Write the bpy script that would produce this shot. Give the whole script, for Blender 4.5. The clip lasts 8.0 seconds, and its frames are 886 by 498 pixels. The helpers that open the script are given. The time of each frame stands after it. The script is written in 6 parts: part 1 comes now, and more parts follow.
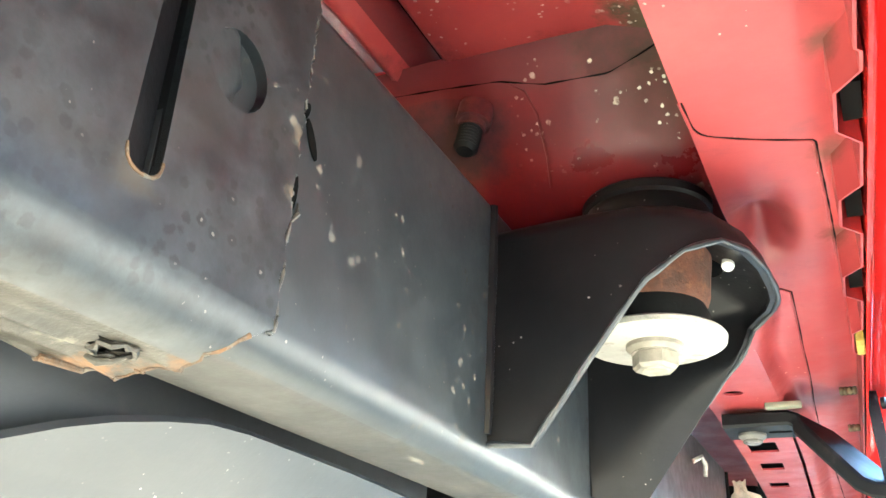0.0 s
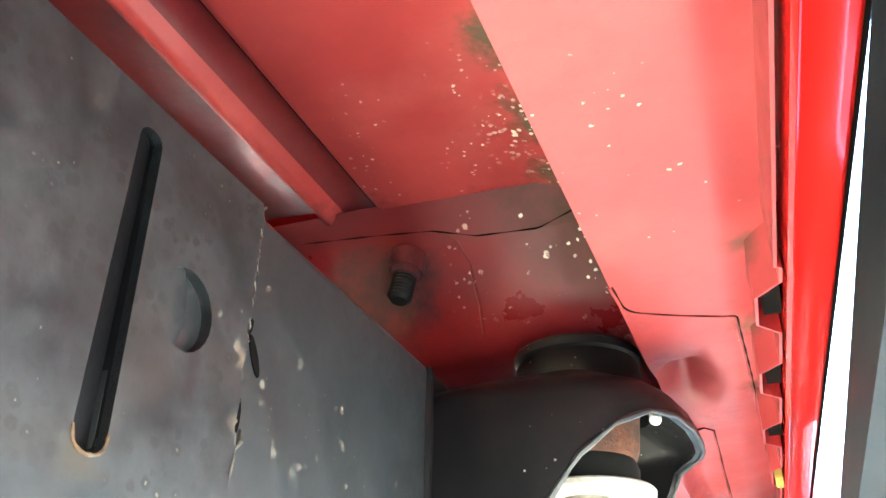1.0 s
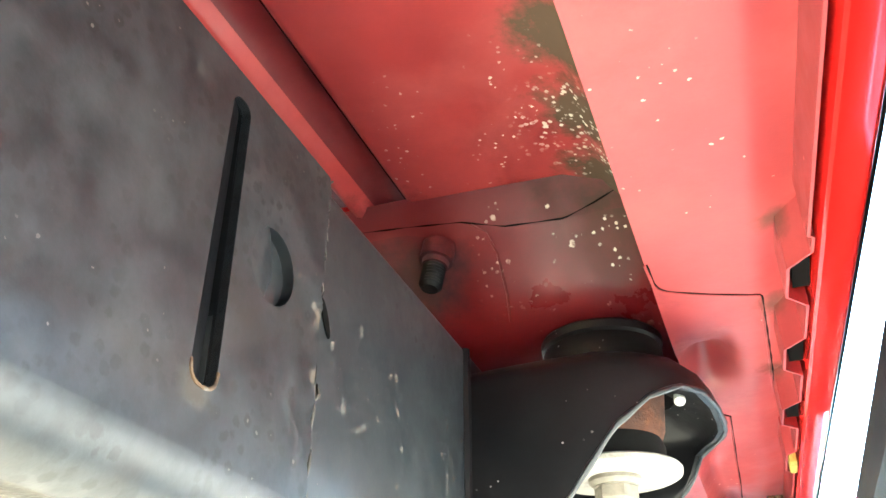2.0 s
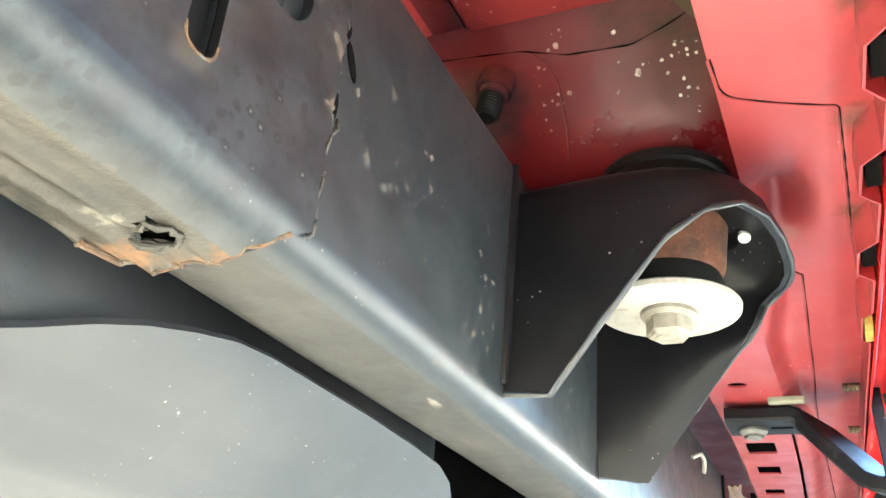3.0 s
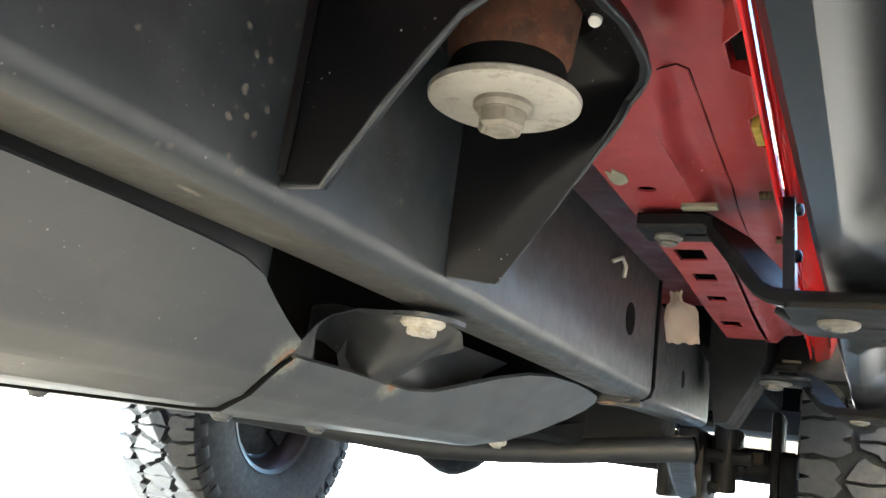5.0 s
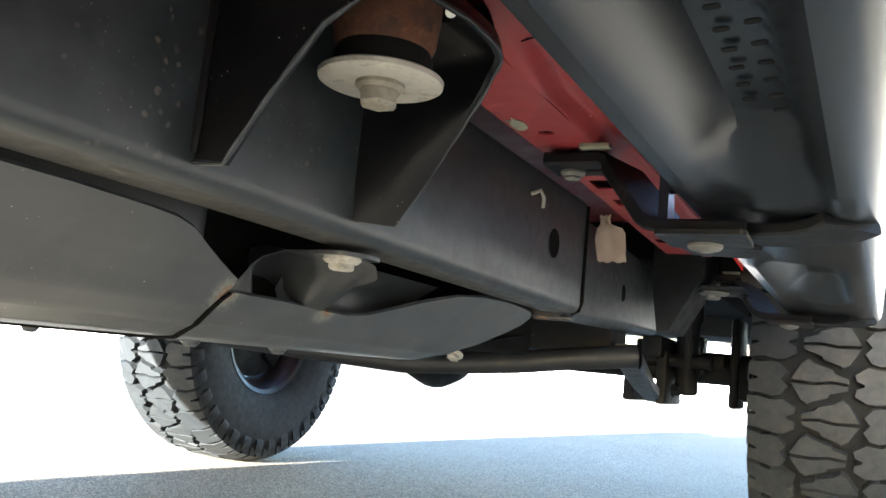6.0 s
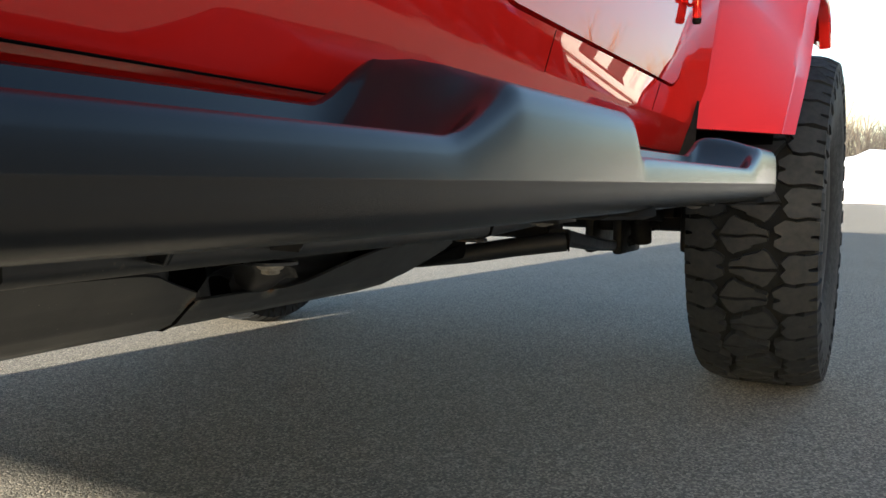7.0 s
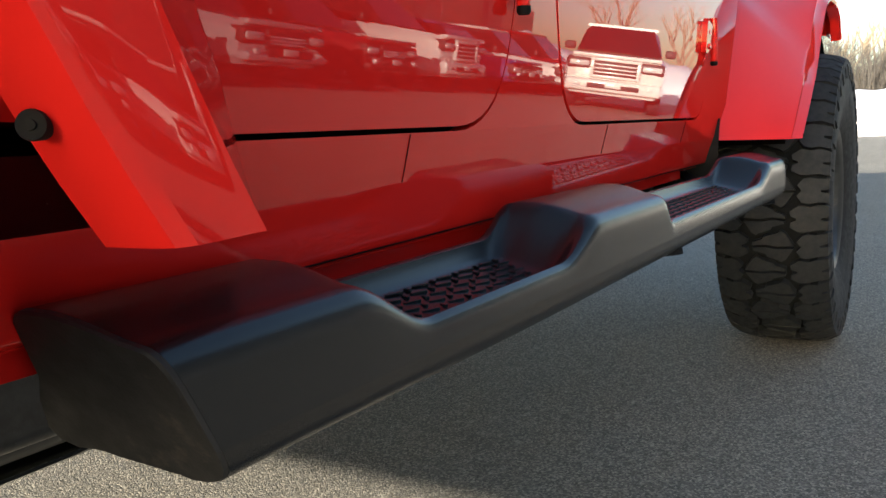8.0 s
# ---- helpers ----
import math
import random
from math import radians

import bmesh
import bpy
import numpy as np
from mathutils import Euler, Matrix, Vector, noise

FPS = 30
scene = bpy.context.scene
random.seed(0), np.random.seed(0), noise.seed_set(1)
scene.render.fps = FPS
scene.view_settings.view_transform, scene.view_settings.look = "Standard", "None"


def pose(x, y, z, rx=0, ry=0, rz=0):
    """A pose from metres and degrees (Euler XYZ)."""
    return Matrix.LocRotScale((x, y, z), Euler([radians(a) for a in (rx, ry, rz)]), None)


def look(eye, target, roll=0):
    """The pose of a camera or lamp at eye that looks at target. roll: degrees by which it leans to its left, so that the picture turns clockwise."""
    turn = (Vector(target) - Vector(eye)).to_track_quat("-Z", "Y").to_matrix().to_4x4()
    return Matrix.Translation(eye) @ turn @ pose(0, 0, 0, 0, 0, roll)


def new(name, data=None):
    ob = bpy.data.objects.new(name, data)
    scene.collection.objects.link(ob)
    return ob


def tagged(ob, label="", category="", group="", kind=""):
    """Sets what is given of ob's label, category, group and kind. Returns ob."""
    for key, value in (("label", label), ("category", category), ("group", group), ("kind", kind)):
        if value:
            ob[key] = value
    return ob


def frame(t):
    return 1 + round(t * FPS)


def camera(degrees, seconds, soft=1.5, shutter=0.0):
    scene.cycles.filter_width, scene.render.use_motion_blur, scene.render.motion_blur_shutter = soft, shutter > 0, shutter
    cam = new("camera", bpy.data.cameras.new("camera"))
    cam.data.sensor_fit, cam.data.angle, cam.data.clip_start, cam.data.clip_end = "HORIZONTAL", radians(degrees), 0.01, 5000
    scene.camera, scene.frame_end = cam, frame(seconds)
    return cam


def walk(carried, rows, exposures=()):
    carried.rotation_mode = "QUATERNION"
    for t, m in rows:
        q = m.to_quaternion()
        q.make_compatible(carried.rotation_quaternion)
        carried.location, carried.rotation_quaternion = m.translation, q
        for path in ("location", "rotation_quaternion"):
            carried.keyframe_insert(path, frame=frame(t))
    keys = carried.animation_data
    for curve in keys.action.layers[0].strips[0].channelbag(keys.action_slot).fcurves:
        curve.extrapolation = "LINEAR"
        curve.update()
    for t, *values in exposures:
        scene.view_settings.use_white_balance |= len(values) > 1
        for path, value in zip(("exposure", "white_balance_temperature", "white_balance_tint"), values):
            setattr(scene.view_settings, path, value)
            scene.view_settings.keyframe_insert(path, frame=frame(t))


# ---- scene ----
cam = camera(55.0, 8.0)
PATH = [
    (0, (-0.005, 0.04, 0.39), (-0.839, 1.643, 1.247), 3.3),
    (0.5, (-0.02, 0.041, 0.41), (-0.738, 1.651, 1.353), 2.3),
    (1, (-0.002, 0.011, 0.435), (-0.645, 1.632, 1.415), 0.7),
    (1.2, (0.003, -0.01, 0.44), (-0.626, 1.609, 1.432), -0.3),
    (2.3, (-0.03, 0.004, 0.39), (-0.627, 1.612, 1.418), 0.1),
    (2.5, (-0.027, 0.02, 0.378), (-0.677, 1.623, 1.382), 1.5),
    (3, (-0.02, 0.046, 0.36), (-0.834, 1.635, 1.259), 5.5),
    (3.5, (-0.008, 0.078, 0.34), (-0.908, 1.721, 1.039), 6.9),
    (4, (0.009, 0.096, 0.339), (-0.925, 1.776, 0.893), 8.0),
    (4.5, (0.045, 0.124, 0.361), (-0.879, 1.832, 0.837), 7.9),
    (5.8, (0.123, 0.08, 0.385), (-0.79, 1.826, 0.726), 7.1),
    (6, (0.161, 0.06, 0.384), (-0.749, 1.821, 0.648), 5.7),
    (6.5, (0.271, 0.028, 0.435), (-0.642, 1.808, 0.416), 2.3),
    (7, (0.379, -0.11, 0.544), (-0.558, 1.649, 0.379), 0.8),
    (7.5, (0.453, -0.328, 0.655), (-0.515, 1.401, 0.38), -0.6),
    (8, (0.492, -0.496, 0.705), (-0.518, 1.208, 0.429), -2.5),
]
walk(cam, [(t, look(eye, target, roll)) for t, eye, target, roll in PATH], [(0, 6.65, 5450, 1.5), (0.5, 6.85, 5450, 1.5), (2.5, 6.75, 5450, 1.5), (3, 6.55, 5450, 3), (3.5, 5.88, 5500, 6), (4.5, 4.92, 5750, 8), (5.8, 4.6, 5600, 8), (6, 4.2, 5650, 8), (6.2, 3.1, 5800, 9), (6.5, 2.40, 6450, 10), (7, 2.0, 6050, 10), (8, 1.93, 6000, 10)])


# ---- world, sun, exposure ----
SUN_EL, SUN_AZ = 10.5, 186.7      # degrees; the light travels forward and slightly to the right
world = bpy.data.worlds.new("world")
scene.world = world
world.use_nodes = True
wn = world.node_tree
sky = wn.nodes.new("ShaderNodeTexSky")
sky.sky_type, sky.sun_disc = "NISHITA", False
sky.sun_elevation, sky.sun_rotation = radians(SUN_EL), radians(360 - SUN_AZ)
sky.altitude, sky.air_density, sky.dust_density, sky.ozone_density = 200, 1.0, 1.5, 1.0
wn.nodes["Background"].inputs["Strength"].default_value = 0.10
wn.links.new(sky.outputs[0], wn.nodes["Background"].inputs["Color"])

sun = new("sun", bpy.data.lights.new("sun", "SUN"))
sun.data.energy, sun.data.angle, sun.data.color = 5.0, radians(0.55), (1.0, 0.87, 0.67)
sun.matrix_world = look((-2, -20, 3.8), (-2 + 2.35, 0, 3.8 - 20.14 * math.tan(radians(SUN_EL))))


# ---- small mesh toolbox ----
def V(*a):
    return Vector(a)


def finish(bm, name, material, smooth=35):
    bmesh.ops.recalc_face_normals(bm, faces=bm.faces)
    me = bpy.data.meshes.new(name)
    bm.to_mesh(me)
    bm.free()
    me.materials.append(material)
    if smooth:
        me.shade_smooth()
        me.set_sharp_from_angle(angle=radians(smooth))
    return me


BASE = {}


def thing(name, base, label, category, group="", kind=""):
    ob = new(name)
    ob.location = base
    ob.empty_display_size = 0.1
    BASE[ob.name] = Vector(base)
    return tagged(ob, label, category, group, kind)


def part(name, bm, material, parent, label="", smooth=35):
    ob = new(name, finish(bm, name, material, smooth))
    ob.parent = parent
    if parent and parent.name in BASE:
        ob.matrix_parent_inverse = Matrix.Translation(-BASE[parent.name])
    return tagged(ob, label)


def solo(name, bm, material, label, category, kind="", group="", smooth=35):
    return tagged(new(name, finish(bm, name, material, smooth)), label, category, group, kind)


def loft(rings, closed=True, caps=True, bm=None):
    """A skin over rings of equal length."""
    bm = bm or bmesh.new()
    rows = [[bm.verts.new(p) for p in r] for r in rings]
    n = len(rows[0])
    for a, b in zip(rows, rows[1:]):
        for i in range(n if closed else n - 1):
            j = (i + 1) % n
            bm.faces.new((a[i], a[j], b[j], b[i]))
    if caps and closed:
        bm.faces.new(rows[0])
        bm.faces.new(rows[-1][::-1])
    return bm


def box(x0, x1, y0, y1, z0, z1, bev=0.0, bm=None, seg=2):
    own = bmesh.new()
    bmesh.ops.create_cube(own, size=1)
    for v in own.verts:
        v.co = V(x0 + (v.co.x + 0.5) * (x1 - x0), y0 + (v.co.y + 0.5) * (y1 - y0), z0 + (v.co.z + 0.5) * (z1 - z0))
    if bev:
        bmesh.ops.bevel(own, geom=own.edges[:], offset=bev, segments=seg, affect="EDGES", profile=0.5)
    return merge(bm, own)


def merge(bm, own, m=None):
    """Adds own to bm, moved by m."""
    if m:
        bmesh.ops.transform(own, matrix=m, verts=own.verts)
    if bm is None:
        return own
    index = {v: bm.verts.new(v.co) for v in own.verts}
    for f in own.faces:
        bm.faces.new([index[v] for v in f.verts])
    own.free()
    return bm


def ring(centre, axis, r, seg, squash=1.0, phase=0.0):
    q = Vector(axis).to_track_quat("Z", "Y")
    return [Vector(centre) + q @ V(r * math.cos(phase + math.tau * i / seg), r * squash * math.sin(phase + math.tau * i / seg), 0) for i in range(seg)]


def rod(pts, radii, seg=16, bm=None, phase=0.0):
    """A tube of changing radius along points; its rings stand square to the way."""
    pts = [Vector(p) for p in pts]
    if not hasattr(radii, "__len__"):
        radii = [radii] * len(pts)
    rings = []
    for i, p in enumerate(pts):
        d = pts[min(i + 1, len(pts) - 1)] - pts[max(i - 1, 0)]
        if d.length < 1e-6:
            d = pts[-1] - pts[0]
        rings.append(ring(p, d, radii[i], seg, 1.0, phase))
    return loft(rings, bm=bm)


def lathe(profile, centre, axis, seg=32, bm=None):
    """profile: (along, radius) pairs; turns round the axis through centre. Ends are capped."""
    a = Vector(axis).normalized()
    return loft([ring(Vector(centre) + a * s, a, max(r, 1e-4), seg) for s, r in profile], bm=bm)


def bar(pts, w, h, up=(0, 0, 1), bev=0.0, bm=None):
    """A flat bar of width w and height h along points."""
    pts, rings = [Vector(p) for p in pts], []
    for i, p in enumerate(pts):
        d = (pts[min(i + 1, len(pts) - 1)] - pts[max(i - 1, 0)]).normalized()
        side = d.cross(Vector(up)).normalized()
        top = side.cross(d).normalized()
        c = min(w, h) * 0.18 if bev else 0
        prof = [(-w / 2, -h / 2 + c), (-w / 2 + c, -h / 2), (w / 2 - c, -h / 2), (w / 2, -h / 2 + c), (w / 2, h / 2 - c), (w / 2 - c, h / 2), (-w / 2 + c, h / 2), (-w / 2, h / 2 - c)] if c else [(-w / 2, -h / 2), (w / 2, -h / 2), (w / 2, h / 2), (-w / 2, h / 2)]
        rings.append([p + side * a + top * b for a, b in prof])
    return loft(rings, bm=bm)


def plate(outer, holes, thick, place, cuts=(), bm=None):
    """A sheet cut out of a plane: outer and holes are (a, b) outlines; place(a, b, depth) puts a point into the world."""
    own = bmesh.new()
    edges = []
    for loop in (outer, *holes):
        vs = [own.verts.new((a, b, 0)) for a, b in loop]
        edges += [own.edges.new((vs[i], vs[(i + 1) % len(vs)])) for i in range(len(vs))]
    bmesh.ops.triangle_fill(own, use_beauty=True, use_dissolve=False, edges=edges, normal=(0, 0, 1))
    for axis, value in cuts:
        co, no = ((value, 0, 0), (1, 0, 0)) if axis == "a" else ((0, value, 0), (0, 1, 0))
        bmesh.ops.bisect_plane(own, geom=own.verts[:] + own.edges[:] + own.faces[:], plane_co=co, plane_no=no, dist=1e-6)
    top = bmesh.ops.extrude_face_region(own, geom=own.faces[:])
    for e in top["geom"]:
        if isinstance(e, bmesh.types.BMVert):
            e.co.z = 1.0
    for v in own.verts:
        v.co = Vector(place(v.co.x, v.co.y, thick * v.co.z))
    return merge(bm, own)


def rounded(poly, r, seg=5):
    """An outline with its corners rounded by r (one number, or one a corner)."""
    out, n = [], len(poly)
    rs = r if hasattr(r, "__len__") else [r] * n
    for i in range(n):
        p, a, b = Vector(poly[i]), Vector(poly[i - 1]), Vector(poly[(i + 1) % n])
        k = min(rs[i], (a - p).length * 0.49, (b - p).length * 0.49)
        if k < 1e-5:
            out.append(tuple(p))
            continue
        s, e = p + (a - p).normalized() * k, p + (b - p).normalized() * k
        for j in range(seg + 1):
            t = j / seg
            out.append(tuple(s * (1 - t) ** 2 + p * 2 * t * (1 - t) + e * t * t))
    return out


def hexbolt(centre, axis, across, height, flange=0.0, bm=None, dimple=True):
    """A hexagon head with a washer flange, standing on centre along axis."""
    a, c = Vector(axis).normalized(), Vector(centre)
    bm = bm or bmesh.new()
    r = across / 1.732
    if flange:
        lathe([(0, flange), (0.0022, flange), (0.0045, flange * 0.82), (0.005, r * 1.02)], c, a, 24, bm)
    loft([ring(c + a * s, a, r * k, 6) for s, k in ((0.001, 1), (height * 0.86, 1), (height, 0.86))], bm=bm)
    if dimple:
        lathe([(height, r * 0.6), (height + 0.0006, r * 0.55)], c, a, 12, bm)
    return bm


def smoothstep(a, b, t):
    t = min(1.0, max(0.0, (t - a) / (b - a)))
    return t * t * (3 - 2 * t)


def lerp(a, b, t):
    return a + (b - a) * t


def along(poly, t):
    """The point at t (0 to 1) of a polyline, by its length."""
    pts = [Vector(p) for p in poly]
    legs = [(b - a).length for a, b in zip(pts, pts[1:])]
    d = t * sum(legs)
    for a, b, l in zip(pts, pts[1:], legs):
        if d <= l or b is pts[-1]:
            return a.lerp(b, min(1, d / l))
        d -= l


# ---- materials ----
def surf(name, c1, c2, scale=8.0, rough=(0.4, 0.6), metal=0.0, bump=0.15, bscale=300.0, coat=0.0, layers=(), spec=0.5, big=0.0, crough=0.03):
    """A painted, metal or rubber surface: two colours mixed by noise, fine relief, and layers on top, of dirt, wear or
    painted shade.
    A layer: (colour, roughness, kind, numbers...), kind 'noise' (scale, low, high), 'specks' or, drawn out lengthwise,
    'scuffs' (scale, radius, patch scale, patch low, patch high), or 'near' (point, reach, noise scale): a stain or
    patch of shade round a place."""
    m = bpy.data.materials.new(name)
    m.use_nodes = True
    nt = m.node_tree
    b = nt.nodes["Principled BSDF"]
    N, L = nt.nodes.new, nt.links.new
    co = N("ShaderNodeTexCoord").outputs["Object"]

    def noise_tex(sc, detail=6.0, rgh=0.6):
        n = N("ShaderNodeTexNoise")
        n.inputs["Scale"].default_value, n.inputs["Detail"].default_value, n.inputs["Roughness"].default_value = sc, detail, rgh
        L(co, n.inputs["Vector"])
        return n.outputs["Fac"]

    def span(x, lo, hi, a=0.0, z=1.0):
        r = N("ShaderNodeMapRange")
        r.inputs["From Min"].default_value, r.inputs["From Max"].default_value = lo, hi
        r.inputs["To Min"].default_value, r.inputs["To Max"].default_value = a, z
        L(x, r.inputs["Value"])
        return r.outputs["Result"]

    def math_node(op, x, y):
        n = N("ShaderNodeMath")
        n.operation = op
        for s, v in zip(n.inputs, (x, y)):
            if isinstance(v, (int, float)):
                s.default_value = v
            else:
                L(v, s)
        return n.outputs[0]

    def mix(fac, x, y, kind="RGBA"):
        n = N("ShaderNodeMix")
        n.data_type = kind
        k = 6 if kind == "RGBA" else 2
        L(fac, n.inputs[0])
        for s, v in ((n.inputs[k], x), (n.inputs[k + 1], y)):
            if isinstance(v, tuple):
                s.default_value = (*v, 1)
            elif isinstance(v, (int, float)):
                s.default_value = v
            else:
                L(v, s)
        return n.outputs[2 if kind == "RGBA" else 0]

    base_noise = noise_tex(scale)
    colour = mix(span(base_noise, 0.35, 0.65), c1, c2)
    roughness = span(noise_tex(scale * 2.3), 0.3, 0.7, rough[0], rough[1])
    for c, r, kind, *k in layers:
        if kind == "noise":
            mask = span(noise_tex(k[0], 8.0, 0.7), k[1], k[2])
        elif kind in ("specks", "scuffs"):
            vo = N("ShaderNodeTexVoronoi")
            vo.inputs["Scale"].default_value = k[0]
            if kind == "scuffs":
                flat = N("ShaderNodeVectorMath")
                flat.operation = "MULTIPLY"
                flat.inputs[1].default_value = (1.0, 0.32, 1.0)
                L(co, flat.inputs[0])
                L(flat.outputs[0], vo.inputs["Vector"])
            else:
                L(co, vo.inputs["Vector"])
            dot = span(math_node("ADD", vo.outputs["Distance"], span(noise_tex(k[0] * 2.5), 0.3, 0.7, -0.1, 0.1)), k[1] * 1.15, k[1] * 0.8)
            mask = math_node("MULTIPLY", dot, span(noise_tex(k[2]), k[3], k[4]))
            if len(k) > 5 and k[5]:
                dist = N("ShaderNodeVectorMath")
                dist.operation = "DISTANCE"
                L(co, dist.inputs[0])
                dist.inputs[1].default_value = k[5]
                mask = math_node("MULTIPLY", mask, span(dist.outputs["Value"], k[6], k[6] * 0.6))
        else:
            dist = N("ShaderNodeVectorMath")
            dist.operation = "DISTANCE"
            L(co, dist.inputs[0])
            dist.inputs[1].default_value = k[0]
            ragged = math_node("ADD", dist.outputs["Value"], span(noise_tex(k[2], 8.0, 0.7), 0.3, 0.7, -0.45 * k[1], 0.45 * k[1]))
            mask = span(ragged, k[1], k[1] * (k[3] if len(k) > 3 else 0.35))
        colour = mix(mask, colour, c)
        roughness = mix(mask, roughness, float(r), "FLOAT")
    L(colour, b.inputs["Base Color"])
    L(roughness, b.inputs["Roughness"])
    b.inputs["Metallic"].default_value = metal
    b.inputs["Specular IOR Level"].default_value = spec
    b.inputs["Coat Weight"].default_value = coat
    b.inputs["Coat Roughness"].default_value = crough
    if bump:
        height = noise_tex(bscale, 3.0)
        if big:
            height = math_node("ADD", height, math_node("MULTIPLY", noise_tex(scale * 3), big))
        bp = N("ShaderNodeBump")
        bp.inputs["Strength"].default_value, bp.inputs["Distance"].default_value = bump, 0.001
        L(height, bp.inputs["Height"])
        L(bp.outputs[0], b.inputs["Normal"])
    return m


DUST = (0.20, 0.17, 0.13)
RUST = (0.15, 0.084, 0.042)
M_FRAME = surf("frame_paint", (0.0150, 0.0185, 0.0215), (0.0240, 0.0285, 0.0325), 38, (0.30, 0.44), 0, 0.06, 260, big=0.2, layers=[
    ((0.036, 0.041, 0.046), 0.5, "noise", 20, 0.54, 0.85), ((0.018, 0.016, 0.016), 0.5, "noise", 7, 0.52, 0.66), ((0.10, 0.092, 0.08), 0.8, "specks", 62, 0.12, 18, 0.47, 0.62, (-0.1565, 0.40, 0.53), 0.3), ((0.080, 0.073, 0.064), 0.75, "specks", 105, 0.15, 26, 0.46, 0.58, (-0.1565, 0.31, 0.53), 0.17), ((0.16, 0.15, 0.135), 0.85, "specks", 190, 0.075, 20, 0.48, 0.58),
    ((0.12, 0.08, 0.05), 0.9, "near", (-0.2, 1.04, 0.45), 0.010, 120)])
M_SLEEVE = surf("sleeve_paint", (0.011, 0.0140, 0.0165), (0.031, 0.0360, 0.0405), 55, (0.28, 0.46), 0, 0.08, 260, big=0.25, layers=[
    ((0.044, 0.049, 0.054), 0.55, "noise", 42, 0.54, 0.80), ((0.022, 0.019, 0.018), 0.5, "noise", 7, 0.52, 0.66), ((0.012, 0.013, 0.0145), 0.48, "specks", 190, 0.36, 34, 0.38, 0.64, (-0.1525, 0.10, 0.55), 0.19), ((0.10, 0.092, 0.08), 0.8, "specks", 62, 0.12, 18, 0.47, 0.62, (-0.1565, 0.40, 0.53), 0.3), ((0.16, 0.15, 0.135), 0.85, "specks", 190, 0.075, 20, 0.48, 0.58), ((0.10, 0.092, 0.082), 0.8, "scuffs", 70, 0.09, 14, 0.60, 0.68), ((0.034, 0.029, 0.024), 0.7, "near", (-0.1525, 0.163, 0.4885), 0.008, 160),
    ((0.12, 0.08, 0.05), 0.9, "near", (-0.2, 1.04, 0.45), 0.010, 120), ((0.10, 0.075, 0.055), 0.9, "near", (-0.155, 0.222, 0.535), 0.006, 260), ((0.10, 0.075, 0.055), 0.9, "near", (-0.155, 0.222, 0.515), 0.005, 260)])
M_RAIL_UNDER = surf("dusty_rail_underside", (0.017, 0.0165, 0.0155), (0.029, 0.027, 0.024), 30, (0.36, 0.55), 0, 0.2, 220, layers=[
    ((0.048, 0.042, 0.034), 0.8, "noise", 18, 0.54, 0.80), ((0.13, 0.12, 0.10), 0.85, "scuffs", 60, 0.16, 16, 0.50, 0.58), ((0.20, 0.19, 0.165), 0.8, "scuffs", 150, 0.14, 30, 0.52, 0.62), ((0.020, 0.020, 0.020), 0.5, "noise", 70, 0.60, 0.72)])
M_WAXED = surf("waxed_dusty_steel", (0.020, 0.0185, 0.015), (0.044, 0.038, 0.028), 34, (0.35, 0.55), 0.1, 0.5, 200, big=1.5, layers=[
    ((0.024, 0.023, 0.021), 0.5, "noise", 55, 0.53, 0.70), (RUST, 0.9, "near", (-0.168, 0.207, 0.4535), 0.008, 260), (RUST, 0.9, "near", (-0.180, 0.206, 0.4535), 0.008, 260), (RUST, 0.9, "near", (-0.194, 0.197, 0.4535), 0.010, 240), ((0.26, 0.24, 0.19), 0.7, "near", (-0.184, 0.178, 0.451), 0.008, 200)])
M_ARM = surf("arm_paint", (0.0055, 0.0062, 0.0074), (0.0085, 0.0094, 0.0108), 22, (0.46, 0.58), 0, 0.10, 300, spec=0.18, layers=[((0.06, 0.057, 0.052), 0.8, "noise", 26, 0.60, 0.9)])
M_TANK = surf("tank_plastic", (0.018, 0.020, 0.023), (0.030, 0.033, 0.037), 14, (0.38, 0.5), 0, 0.15, 200, layers=[((0.06, 0.057, 0.053), 0.7, "noise", 22, 0.58, 0.8)])
M_BRACKET = surf("bracket_paint", (0.0035, 0.004, 0.005), (0.008, 0.008, 0.009), 18, (0.32, 0.5), 0, 0.12, 300, spec=0.2, layers=[
    ((0.06, 0.055, 0.05), 0.8, "noise", 30, 0.66, 0.95), ((0.5, 0.48, 0.44), 0.8, "specks", 210, 0.09, 20, 0.52, 0.58)])
M_SKID = surf("skid_paint", (0.030, 0.034, 0.039), (0.040, 0.044, 0.049), 9, (0.34, 0.46), 0.0, 0.08, 240, coat=0.30, crough=0.2, spec=0.4, layers=[
    ((0.072, 0.072, 0.072), 0.55, "noise", 16, 0.50, 0.95), ((0.22, 0.215, 0.20), 0.7, "specks", 260, 0.12, 60, 0.52, 0.70, (-0.213, 0.275, 0.446), 0.06), ((0.20, 0.195, 0.18), 0.7, "specks", 260, 0.12, 60, 0.54, 0.70, (-0.210, 0.37, 0.450), 0.07), ((0.34, 0.32, 0.29), 0.8, "specks", 150, 0.05, 14, 0.50, 0.6),
    ((0.13, 0.135, 0.12), 0.8, "near", (-0.238, 0.517, 0.416), 0.018, 260), ((0.13, 0.135, 0.12), 0.8, "near", (-0.238, 0.64, 0.416), 0.015, 260), ((0.15, 0.075, 0.04), 0.9, "near", (-0.238, 0.517, 0.416), 0.0090, 300), ((0.15, 0.075, 0.04), 0.9, "near", (-0.238, 0.64, 0.416), 0.0075, 300)])
